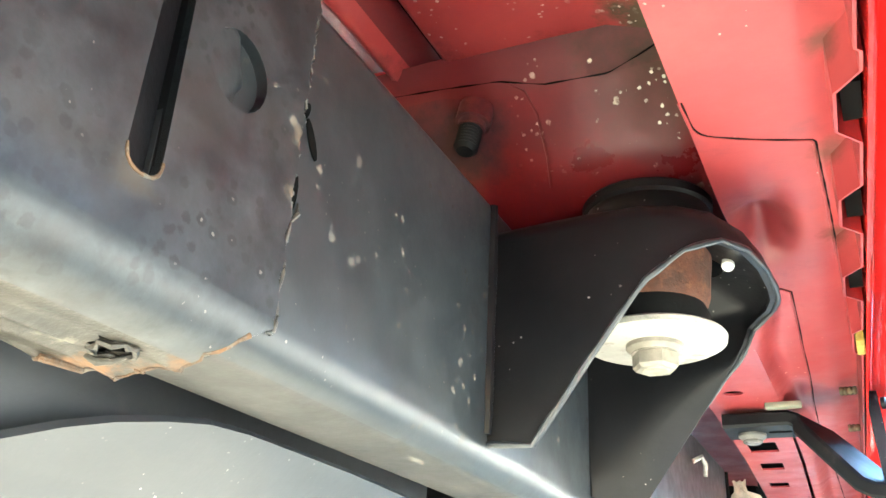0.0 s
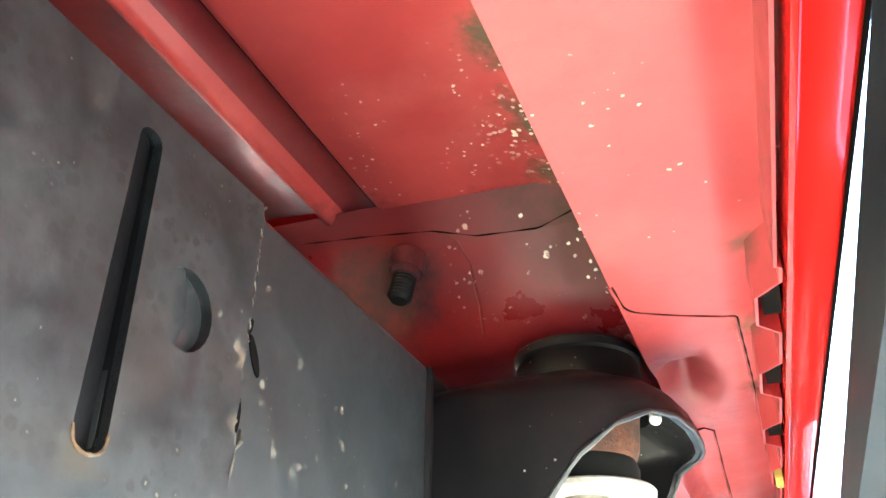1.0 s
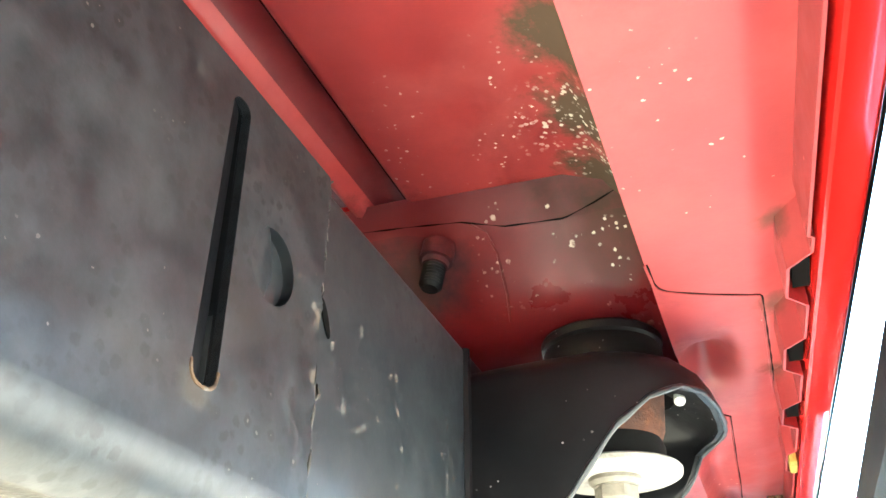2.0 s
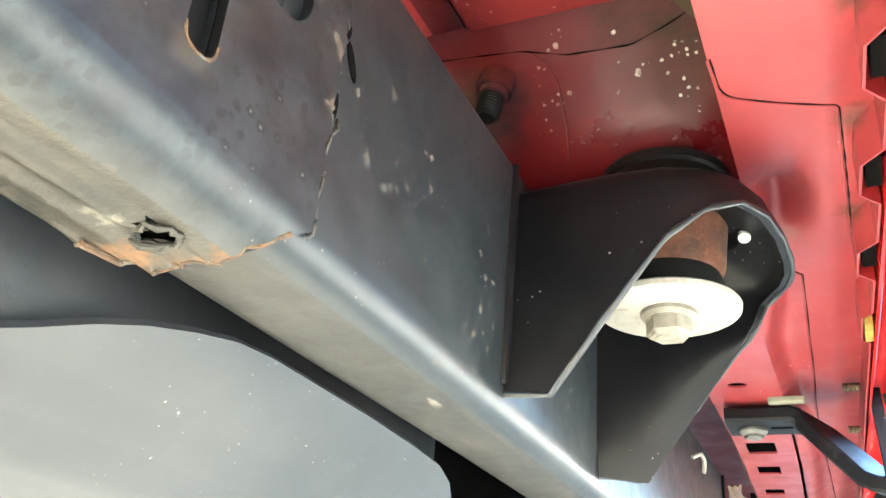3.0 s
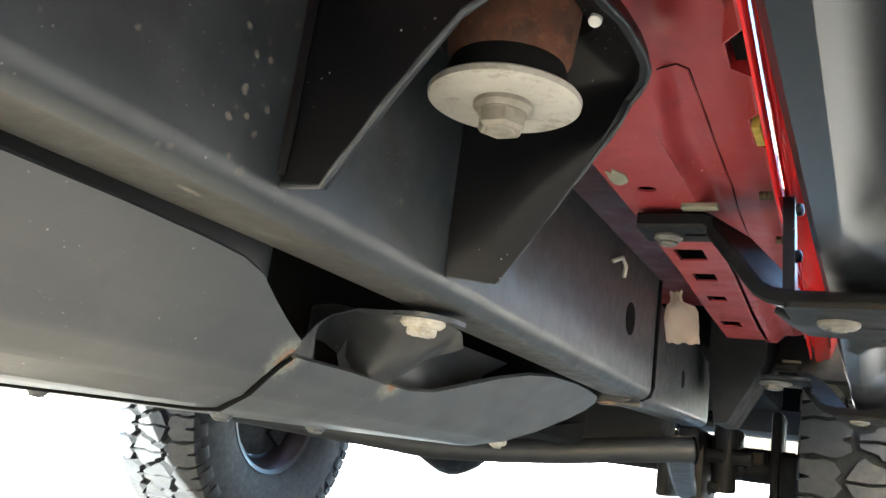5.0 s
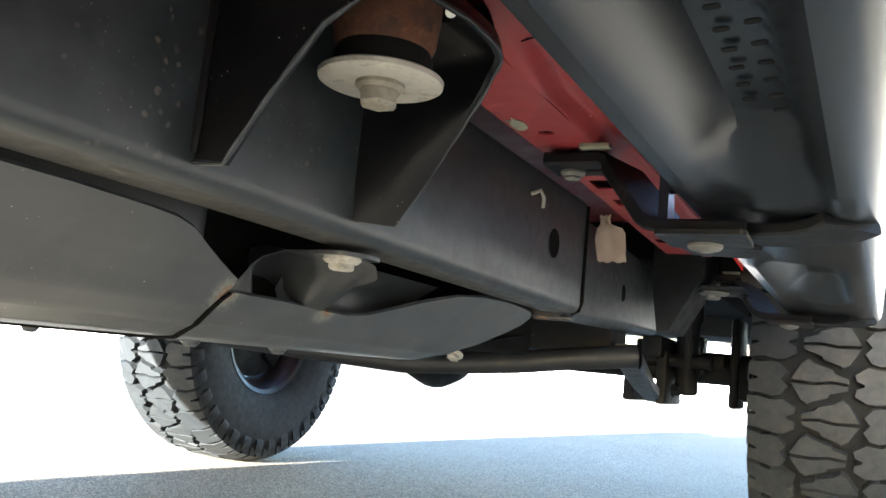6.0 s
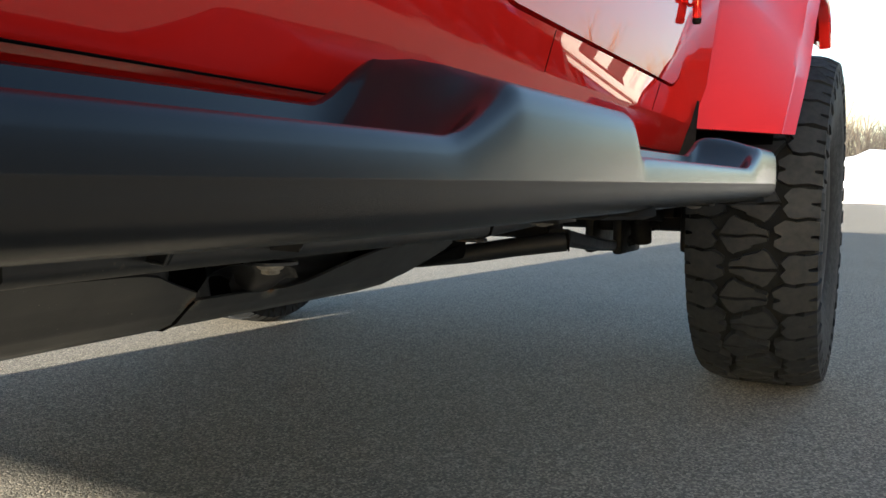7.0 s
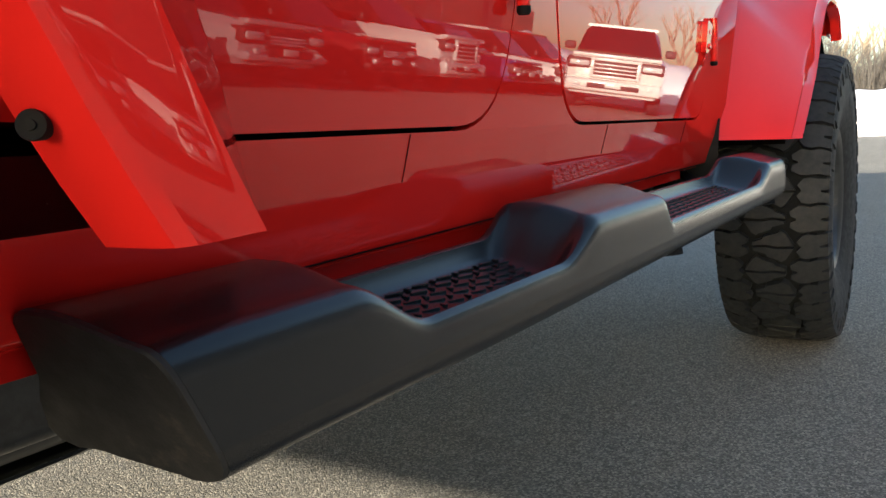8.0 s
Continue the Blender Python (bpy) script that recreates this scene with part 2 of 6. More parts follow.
# Brown patches beside the drain pockets put their shading into the colour.
M_RED_UNDER = surf("underside_red", (0.245, 0.029, 0.031), (0.295, 0.040, 0.042), 10, (0.30, 0.5), 0, 0.06, 200, layers=[
    ((0.41, 0.080, 0.074), 0.7, "noise", 11, 0.52, 0.86), ((0.22, 0.045, 0.05), 0.55, "noise", 26, 0.56, 0.72), ((0.68, 0.40, 0.32), 0.85, "specks", 130, 0.08, 14, 0.55, 0.6)] + [((0.15, 0.045, 0.035), 0.8, "near", (x, y, 0.602), 0.011, 60, 0.1) for x, y in ((0.001, 0.322), (-0.002, 0.402), (-0.006, 0.488))])
# Dark red patches near y=0.41 paint in the shading towards the seam.
M_RED_PAN = surf("floor_red", (0.33, 0.036, 0.036), (0.40, 0.052, 0.050), 10, (0.30, 0.5), 0, 0.06, 200, layers=[
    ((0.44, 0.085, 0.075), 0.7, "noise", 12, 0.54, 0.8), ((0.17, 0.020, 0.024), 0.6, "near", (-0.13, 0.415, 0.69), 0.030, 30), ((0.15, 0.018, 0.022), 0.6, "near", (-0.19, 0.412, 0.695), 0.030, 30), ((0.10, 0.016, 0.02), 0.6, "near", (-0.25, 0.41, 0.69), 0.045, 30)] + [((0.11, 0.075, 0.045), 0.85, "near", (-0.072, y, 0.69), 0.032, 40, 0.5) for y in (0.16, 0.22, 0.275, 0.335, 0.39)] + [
    ((0.72, 0.68, 0.58), 0.85, "specks", 230, 0.30, 45, 0.42, 0.50, (-0.074, 0.345, 0.69), 0.045), ((0.72, 0.68, 0.58), 0.85, "specks", 120, 0.20, 45, 0.46, 0.54, (-0.074, 0.36, 0.69), 0.05), ((0.74, 0.66, 0.58), 0.85, "specks", 170, 0.15, 24, 0.50, 0.58, (-0.12, 0.36, 0.69), 0.10)])
# Dirt and specks over a darker red that stands for shade.
M_RED_DIRTY_SHADE = surf("dirty_shaded_red", (0.105, 0.009, 0.012), (0.145, 0.015, 0.017), 12, (0.35, 0.6), 0, 0.1, 220, layers=[
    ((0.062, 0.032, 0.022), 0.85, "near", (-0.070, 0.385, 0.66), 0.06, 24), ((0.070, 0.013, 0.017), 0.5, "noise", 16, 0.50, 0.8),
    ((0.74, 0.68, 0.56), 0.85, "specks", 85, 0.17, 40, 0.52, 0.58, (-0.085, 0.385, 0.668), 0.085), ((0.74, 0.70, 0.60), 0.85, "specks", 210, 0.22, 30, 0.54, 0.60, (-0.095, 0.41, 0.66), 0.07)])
M_WORN = surf("worn_steel_edge", (0.045, 0.043, 0.040), (0.09, 0.083, 0.072), 150, (0.5, 0.7), 0.2, 0.3, 300)
# Dark red patch near x=-0.205: shade between stud and rail, painted in.
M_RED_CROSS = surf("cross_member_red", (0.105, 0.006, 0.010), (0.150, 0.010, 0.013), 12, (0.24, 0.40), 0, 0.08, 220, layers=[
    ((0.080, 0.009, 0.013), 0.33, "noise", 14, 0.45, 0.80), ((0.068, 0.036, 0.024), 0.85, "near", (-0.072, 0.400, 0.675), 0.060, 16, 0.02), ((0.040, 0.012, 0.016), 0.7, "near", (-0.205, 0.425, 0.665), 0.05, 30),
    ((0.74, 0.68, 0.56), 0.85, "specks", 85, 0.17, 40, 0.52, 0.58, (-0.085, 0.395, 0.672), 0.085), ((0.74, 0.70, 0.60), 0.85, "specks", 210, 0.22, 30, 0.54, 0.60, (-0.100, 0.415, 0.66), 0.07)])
M_RED = surf("body_red", (0.72, 0.017, 0.013), (0.74, 0.020, 0.015), 3, (0.35, 0.40), 0.0, 0.0, 100, coat=0.85, spec=0.0, crough=0.006)
M_STEP = surf("step_powder_coat", (0.0075, 0.0090, 0.0108), (0.0079, 0.0094, 0.0112), 6, (0.27, 0.272), 0, 0.0, 1500, spec=0.40)
M_BLACK = surf("black_plastic", (0.010, 0.010, 0.011), (0.02, 0.02, 0.02), 14, (0.5, 0.7), 0, 0.2, 400, layers=[(DUST, 0.85, "noise", 18, 0.62, 0.9)])
M_RUBBER = surf("black_rubber", (0.006, 0.0065, 0.007), (0.011, 0.011, 0.011), 20, (0.6, 0.75), 0, 0.2, 350, spec=0.12)
M_TYRE = surf("tyre_rubber", (0.0060, 0.0088, 0.0120), (0.0105, 0.0140, 0.0185), 24, (0.6, 0.85), 0, 0.35, 320, layers=[((0.026, 0.028, 0.030), 0.9, "noise", 14, 0.60, 0.9)])
# Darker copy of the tyre rubber: groove shade put into the colour.
M_GROOVE_SHADE = surf("groove_shade_rubber", (0.0040, 0.0054, 0.0072), (0.0070, 0.0088, 0.0110), 20, (0.8, 0.95), 0, 0.2, 300, spec=0.2)
M_ZINC = surf("zinc_plate", (0.30, 0.288, 0.255), (0.38, 0.365, 0.325), 40, (0.45, 0.6), 0.15, 0.15, 300, layers=[((0.16, 0.14, 0.11), 0.8, "noise", 90, 0.52, 0.75)])
M_RUST = surf("rusty_steel", (0.11, 0.040, 0.020), (0.055, 0.025, 0.016), 60, (0.75, 0.95), 0.0, 0.6, 500, layers=[((0.17, 0.07, 0.03), 0.9, "noise", 140, 0.52, 0.72)])
M_RUST_BRIGHT = surf("fresh_rust", (0.105, 0.056, 0.024), (0.045, 0.032, 0.022), 140, (0.75, 0.95), 0.0, 0.8, 500, layers=[((0.10, 0.092, 0.075), 0.8, "noise", 160, 0.50, 0.62)])
M_RIM = surf("dark_alloy", (0.035, 0.04, 0.046), (0.06, 0.066, 0.072), 12, (0.3, 0.45), 0.6, 0.08, 200, layers=[(DUST, 0.8, "noise", 14, 0.62, 0.9)])
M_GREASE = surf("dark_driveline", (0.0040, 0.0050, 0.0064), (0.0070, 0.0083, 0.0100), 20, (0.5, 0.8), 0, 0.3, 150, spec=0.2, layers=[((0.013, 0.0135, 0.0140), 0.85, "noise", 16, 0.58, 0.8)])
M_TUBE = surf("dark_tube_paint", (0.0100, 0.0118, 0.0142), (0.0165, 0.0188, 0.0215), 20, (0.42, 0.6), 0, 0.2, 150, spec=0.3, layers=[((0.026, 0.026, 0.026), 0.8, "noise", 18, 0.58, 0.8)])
M_AGED = surf("aged_zinc", (0.16, 0.145, 0.115), (0.25, 0.23, 0.19), 120, (0.45, 0.65), 0.15, 0.2, 300)
M_STUD = surf("brassy_stud", (0.075, 0.058, 0.032), (0.12, 0.09, 0.05), 90, (0.45, 0.6), 0.3, 0.2, 300)
M_DULL = surf("dull_zinc", (0.10, 0.098, 0.09), (0.16, 0.155, 0.14), 40, (0.45, 0.6), 0.2, 0.15, 300)
M_TAPE = surf("paper_label", (0.62, 0.52, 0.42), (0.70, 0.60, 0.50), 40, (0.7, 0.85), 0, 0.2, 200, layers=[((0.35, 0.22, 0.16), 0.9, "noise", 45, 0.6, 0.75)])
M_YELLOW = surf("yellow_foam", (0.42, 0.31, 0.05), (0.16, 0.12, 0.025), 90, (0.8, 0.95), 0, 0.5, 300)
M_PRIMER = surf("bare_sealer", (0.20, 0.21, 0.155), (0.27, 0.265, 0.20), 60, (0.7, 0.9), 0, 0.4, 300)
# Near-black stands for the shade inside the holes, gaps and hollows it covers.
M_VOID = surf("shaded_void", (0.002, 0.002, 0.002), (0.004, 0.004, 0.004), 10, (0.8, 0.95), 0, 0.0, spec=0.05)
M_WINDOW = surf("dark_glass", (0.010, 0.012, 0.014), (0.014, 0.016, 0.018), 2, (0.04, 0.06), 0, 0.0, 10)
M_SPLASH = surf("overspray_white", (0.80, 0.78, 0.74), (0.86, 0.85, 0.82), 60, (0.6, 0.8), 0, 0.1, 300)


# ---- ground and distance ----
GROUND = -0.017
def asphalt():
    m = bpy.data.materials.new("asphalt")
    m.use_nodes = True
    nt = m.node_tree
    b = nt.nodes["Principled BSDF"]
    N, L = nt.nodes.new, nt.links.new
    co = N("ShaderNodeTexCoord").outputs["Object"]
    grit = N("ShaderNodeTexVoronoi")
    grit.inputs["Scale"].default_value = 230
    fine = N("ShaderNodeTexNoise")
    fine.inputs["Scale"].default_value, fine.inputs["Detail"].default_value = 420, 3
    stain = N("ShaderNodeTexNoise")
    stain.inputs["Scale"].default_value, stain.inputs["Detail"].default_value = 1.3, 8
    for n in (grit, fine, stain):
        L(co, n.inputs["Vector"])
    ramp = N("ShaderNodeValToRGB")
    e = ramp.color_ramp.elements
    e[0].position, e[0].color = 0.1, (0.105, 0.098, 0.084, 1)
    e[1].position, e[1].color = 0.9, (0.48, 0.435, 0.355, 1)
    e.new(0.55).color = (0.215, 0.20, 0.168, 1)
    L(grit.outputs["Color"], ramp.inputs["Fac"])
    shade = N("ShaderNodeMapRange")
    shade.inputs["To Min"].default_value, shade.inputs["To Max"].default_value = 0.82, 1.18
    L(stain.outputs["Fac"], shade.inputs["Value"])
    mul = N("ShaderNodeVectorMath")
    mul.operation = "SCALE"
    L(ramp.outputs["Color"], mul.inputs[0])
    L(shade.outputs[0], mul.inputs["Scale"])
    L(mul.outputs[0], b.inputs["Base Color"])
    b.inputs["Roughness"].default_value = 0.9
    add = N("ShaderNodeMath")
    add.operation = "SUBTRACT"
    L(fine.outputs["Fac"], add.inputs[0])
    L(grit.outputs["Distance"], add.inputs[1])
    bp = N("ShaderNodeBump")
    bp.inputs["Strength"].default_value, bp.inputs["Distance"].default_value = 0.9, 0.004
    L(add.outputs[0], bp.inputs["Height"])
    L(bp.outputs[0], b.inputs["Normal"])
    return m


M_ASPHALT = asphalt()
M_SNOW = surf("old_snow", (0.80, 0.82, 0.86), (0.86, 0.87, 0.89), 0.8, (0.6, 0.8), 0, 0.3, 6, layers=[((0.42, 0.38, 0.33), 0.9, "noise", 0.9, 0.62, 0.85)], big=2.0)
M_BARK = surf("winter_bark", (0.20, 0.16, 0.11), (0.30, 0.24, 0.17), 8, (0.8, 0.95), 0, 0.5, 60)
M_SHRUB = surf("shrub_bark", (0.095, 0.084, 0.072), (0.15, 0.132, 0.112), 3, (0.85, 0.95), 0, 0.0)
M_TWIG = surf("winter_twigs", (0.30, 0.22, 0.14), (0.42, 0.33, 0.21), 3, (0.85, 0.95), 0, 0.0)

bm = bmesh.new()
bmesh.ops.create_grid(bm, x_segments=8, y_segments=8, size=450)
bmesh.ops.translate(bm, verts=bm.verts, vec=(0, 0, GROUND))
solo("ground", bm, M_ASPHALT, "grey-brown asphalt car park with coarse aggregate, half in shadow", "ground", "structure", smooth=0)


def bank(name, x0, x1, yc, depth, high, seed, label, turn=False):
    """A ploughed snow bank with a lumpy crest."""
    own, nx, ny = bmesh.new(), int((x1 - x0) / 0.5), 14
    rows = []
    for j in range(ny + 1):
        row = []
        for i in range(nx + 1):
            x, v = lerp(x0, x1, i / nx), j / ny
            crest = high * (0.72 + 0.5 * noise.noise(V(x * 0.28, seed, 0)) + 0.25 * noise.noise(V(x * 1.1, seed + 7, 0)))
            z = crest * math.sin(math.pi * v) ** 0.6 * (1 + 0.16 * noise.noise(V(x * 1.6, v * 5, seed)))
            y = yc + (v - 0.5) * depth + 0.5 * noise.noise(V(x * 0.4, v, seed + 3))
            z = max(z, 0) * smoothstep(0, 0.06, min(i / nx, 1 - i / nx)) - 0.02
            row.append(own.verts.new((y, x, z) if turn else (x, y, z)))
        rows.append(row)
    for a, b in zip(rows, rows[1:]):
        for i in range(nx):
            own.faces.new((a[i], a[i + 1], b[i + 1], b[i]))
    return solo(name, own, M_SNOW, label, "snow bank", "structure", smooth=60)


bank("snow_bank", -40, 30, 31.0, 6.0, 2.3, 3, "high white ploughed snow bank along the car park's edge")


def bare_tree(x, y, high, seed, label):
    """A leafless tree: tapered trunk, forking limbs and a haze of fine twigs."""
    rnd = random.Random(seed)
    ob = thing("tree", (x, y, 0), label, "tree", "bare trees behind the snow")
    wood, twigs = bmesh.new(), bmesh.new()

    def grow(p, d, length, r, depth):
        q = p + d * length * 0.5 + V(rnd.uniform(-1, 1), rnd.uniform(-1, 1), 0) * length * 0.05
        e = p + d * length
        if depth >= 3:
            a = d.cross(V(0.3, 0.5, 0.8)).normalized() * r
            vs = [twigs.verts.new(v) for v in (p - a, p + a, e)]
            twigs.faces.new(vs)
        else:
            rod([p, q, e], [r, r * 0.82, r * 0.6], 6, wood)
        if depth < 5:
            for k in range(3 if depth else 6):
                nd = (d + V(rnd.uniform(-1, 1), rnd.uniform(-1, 1), rnd.uniform(-0.15, 0.75)) * 0.75).normalized()
                f = rnd.uniform(0.45, 1.0)
                grow(p.lerp(e, f), nd, length * rnd.uniform(0.5, 0.75), r * 0.5, depth + 1)

    grow(V(x, y, -0.1), V(rnd.uniform(-0.06, 0.06), rnd.uniform(-0.06, 0.06), 1).normalized(), high * 0.42, high * 0.02, 0)
    part("trunk", wood, M_BARK, ob)
    part("crown", twigs, M_TWIG, ob, "fine bare twigs", smooth=0)


for k, (tx, ty, th) in enumerate([(-3.4, 37, 6.0), (-0.9, 39, 5.2), (-6.8, 40, 7.2), (1.6, 38, 5.6), (4.2, 41, 7.0), (-10.5, 39, 6.4), (7.5, 39, 6.0), (-15, 42, 7.5), (11.5, 43, 7.4), (-2.2, 43, 6.8)]):
    bare_tree(tx, ty, th, 40 + k, "leafless winter tree with fine tan twigs behind the snow bank")


def thicket(x0, x1, y0, y1, clumps, seed):
    """Dense leafless shrubs: fans of thin tapered stems, each with short side twigs."""
    rnd, own = random.Random(seed), bmesh.new()

    def stem(a, b, r0, r1):
        lo = [own.verts.new((a.x + r0 * math.cos(q), a.y + r0 * math.sin(q), a.z)) for q in (0.3, 2.4, 4.5)]
        hi = [own.verts.new((b.x + r1 * math.cos(q), b.y + r1 * math.sin(q), b.z)) for q in (0.3, 2.4, 4.5)]
        for i in range(3):
            own.faces.new((lo[i], lo[(i + 1) % 3], hi[(i + 1) % 3], hi[i]))

    for c in range(clumps):
        cx, cy = rnd.uniform(x0, x1), rnd.uniform(y0, y1)
        high = 3.4 + 2.2 * noise.noise(V(cx * 0.35, 3.1, 0)) + rnd.uniform(-0.5, 0.4)
        for k in range(24):
            a = V(cx + rnd.gauss(0, 0.25), cy + rnd.gauss(0, 0.25), 0.0)
            b = a + V(rnd.gauss(0, 0.5), rnd.gauss(0, 0.4), high * rnd.uniform(0.7, 1.0))
            stem(a, b, 0.016, 0.005)
            for m in range(8):
                f = a.lerp(b, rnd.uniform(0.45, 0.95))
                stem(f, f + V(rnd.gauss(0, 0.25), rnd.gauss(0, 0.2), rnd.uniform(0.2, 0.6)), 0.010, 0.004)
    return solo("winter_shrubs", own, M_SHRUB, "dense leafless brown winter shrubs behind the snow bank", "shrubs", "stuff", smooth=0)


thicket(-9.0, 2.5, 34.8, 38.0, 52, 17)


# ---- vehicles parked across the aisle, with the snow and an added unseen hall behind them ----
M_GLASS = surf("tinted_glass", (0.010, 0.012, 0.014), (0.014, 0.016, 0.018), 2, (0.04, 0.06), 0, 0.0, 10)
M_LAMP = surf("lamp_lens", (0.55, 0.55, 0.53), (0.7, 0.7, 0.68), 20, (0.08, 0.12), 0.2, 0.0)
M_CHROME = surf("chrome_trim", (0.7, 0.7, 0.7), (0.75, 0.75, 0.75), 10, (0.08, 0.14), 1.0, 0.0)
M_HALL = surf("hall_cladding", (0.10, 0.095, 0.09), (0.13, 0.12, 0.11), 0.6, (0.5, 0.7), 0, 0.1, 30)
M_PAVED = surf("dark_window_band", (0.03, 0.035, 0.04), (0.05, 0.055, 0.06), 0.8, (0.1, 0.2), 0, 0.0)


def car_paint(name, c):
    return surf(name, c, tuple(k * 1.05 for k in c), 3, (0.24, 0.28), 0, 0.0, 10, coat=1.0)


PAINTS = {"white": car_paint("white_paint", (0.66, 0.65, 0.61)), "black": car_paint("black_paint", (0.012, 0.012, 0.014)), "silver": car_paint("silver_paint", (0.36, 0.37, 0.38)), "red": car_paint("dark_red_paint", (0.24, 0.012, 0.014)), "blue": car_paint("blue_paint", (0.02, 0.05, 0.16))}


def parked(name, x, y, turn, colour, tall, truck, label):
    """A plain parked vehicle, its nose towards local -y, built from sections along its length."""
    ob = thing(name, (x, y, 0), label, "truck" if truck else "car", "vehicles parked across the aisle")
    place = pose(x, y, GROUND, 0, 0, turn)
    h = tall
    wide = 1.0 if truck else 0.92

    def section(yy, w, z0, z1, r=0.12):
        return [V(-w, yy, z0 + r), V(-w + r, yy, z0), V(w - r, yy, z0), V(w, yy, z0 + r), V(w, yy, z1 - r), V(w - r, yy, z1), V(-w + r, yy, z1), V(-w, yy, z1 - r)]

    def put(nm, own, m, lab=""):
        bmesh.ops.transform(own, matrix=place, verts=own.verts)
        return part(nm, own, m, ob, lab)

    belt, nose = (h * 0.66, h * 0.62) if truck else (h * 0.60, h * 0.54)
    put("body", loft([section(-2.55, wide * 0.78, 0.42, nose - 0.16), section(-2.48, wide * 0.94, 0.34, nose - 0.05), section(-2.2, wide, 0.32, nose), section(-1.05, wide, 0.32, belt), section(1.9, wide, 0.34, belt + 0.02), section(2.45, wide * 0.96, 0.40, belt), section(2.52, wide * 0.9, 0.45, belt - 0.08)]), PAINTS[colour])
    back = 0.75 if truck else 2.0
    put("cabin", loft([section(-1.15, wide * 0.90, belt - 0.06, belt + 0.02, 0.02), section(-0.45, wide * 0.80, belt - 0.06, h - 0.05), section(0.2, wide * 0.79, belt - 0.06, h), section(back - 0.15, wide * 0.79, belt - 0.06, h - 0.03), section(back + 0.15, wide * 0.84, belt - 0.06, belt + 0.1, 0.03)]), M_GLASS, "dark tinted glasshouse")
    put("roof", loft([section(-0.42, wide * 0.78, h - 0.06, h + 0.01, 0.03), section(0.2, wide * 0.78, h - 0.04, h + 0.035, 0.03), section(back - 0.12, wide * 0.78, h - 0.06, h + 0.015, 0.03)]), PAINTS[colour])
    gw = wide * 0.46
    put("grille", box(-gw, gw, -2.600, -2.50, nose * 0.60, nose - 0.10, 0.03), M_BLACK, "wide front grille with dark openings")
    if truck:
        for z0, z1 in ((nose * 0.58, nose * 0.63), (nose - 0.15, nose - 0.08)):
            put("grille_frame", box(-gw - 0.03, gw + 0.03, -2.625, -2.54, z0, z1, 0.012), PAINTS[colour])
        for s in (-1, 1):
            put("grille_frame", box(s * gw - 0.04, s * gw + 0.04, -2.622, -2.54, nose * 0.60, nose - 0.10, 0.012), PAINTS[colour])
    for k in range(3):
        z = lerp(nose * 0.68, nose - 0.22, k / 2)
        put("grille_bar", box(-gw + 0.05, gw - 0.05, -2.615, -2.58, z - 0.016, z + 0.016, 0.006), PAINTS[colour] if truck else M_CHROME)
    put("bumper", box(-wide * 0.94, wide * 0.94, -2.66, -2.42, 0.40, nose * 0.55, 0.05), PAINTS[colour] if colour in ("white", "silver") else M_BLACK)
    put("lower_intake", box(-wide * 0.52, wide * 0.52, -2.672, -2.6, 0.47, 0.58, 0.02), M_BLACK)
    put("number_plate", box(-0.16, 0.16, -2.685, -2.66, 0.50, 0.60, 0.004), PAINTS["white"])
    put("hood_edge", box(-wide * 0.88, wide * 0.88, -2.575, -2.40, nose - 0.075, nose + 0.005, 0.02), PAINTS[colour])
    for s in (-1, 1):
        put("fog_lamp", box(s * wide * 0.72 - 0.07, s * wide * 0.72 + 0.07, -2.668, -2.6, 0.50, 0.58, 0.015), M_LAMP)
        put("headlamp_bezel", box(min(s * wide * 0.50, s * wide * 0.95), max(s * wide * 0.50, s * wide * 0.95), -2.57, -2.3, nose - 0.34, nose - 0.10, 0.04), M_BLACK)
    for s in (-1, 1):
        put("headlamp", box(min(s * wide * 0.52, s * wide * 0.92), max(s * wide * 0.52, s * wide * 0.92), -2.60, -2.3, nose - 0.29, nose - 0.16, 0.04), M_LAMP, "clear headlamp")
        put("mirror", box(s * wide * 1.08 - 0.11, s * wide * 1.08 + 0.11, -0.85, -0.72, belt + 0.02, belt + 0.2, 0.04), M_BLACK)
        for yy in (-1.6, 1.6):
            put("wheel", lathe([(-0.12, 0.22), (-0.12, 0.34), (-0.09, 0.37), (0.09, 0.37), (0.12, 0.34), (0.12, 0.22), (0.09, 0.2), (0.09, 0.05)], (s * wide * 0.86, yy, 0.37), (s, 0, 0), 24), M_TYRE)
    return ob


for k, (x, y, turn, colour, tall, truck, label) in enumerate([
        (9.6, 3.2, -90, "black", 1.7, False, "black estate car parked facing the aisle"), (9.6, 6.2, -92, "white", 1.65, False, "white family car parked facing the aisle"), (9.5, 9.2, -89, "silver", 1.8, False, "silver off-road car parked facing the aisle"),
        (9.6, 12.2, -91, "red", 1.75, False, "dark red estate car parked facing the aisle"), (9.7, 15.3, -90, "white", 1.95, True, "white pickup truck parked facing the aisle"), (9.5, 18.5, -88, "blue", 1.6, False, "blue saloon parked facing the aisle"),
        (9.6, 21.6, -92, "white", 1.7, False, "white estate car parked facing the aisle"), (9.6, 24.8, -90, "red", 1.8, False, "dark red van parked facing the aisle"), (5.0, 19.0, -14, "white", 1.95, True, "white pickup truck with a wide slatted grille")]):
    parked("pickup_truck" if truck else "parked_car", x, y, turn, colour, tall, truck, label)
bank("snow_bank", -8, 40, 13.5, 3.0, 1.0, 11, "low ploughed snow ridge behind the parked vehicles", turn=True)
# Unseen dark hall, added so the doors reflect less bright sky.
hall = thing("hall", (22, 6, 0), "unseen long dark hall added to darken the door reflections", "building")
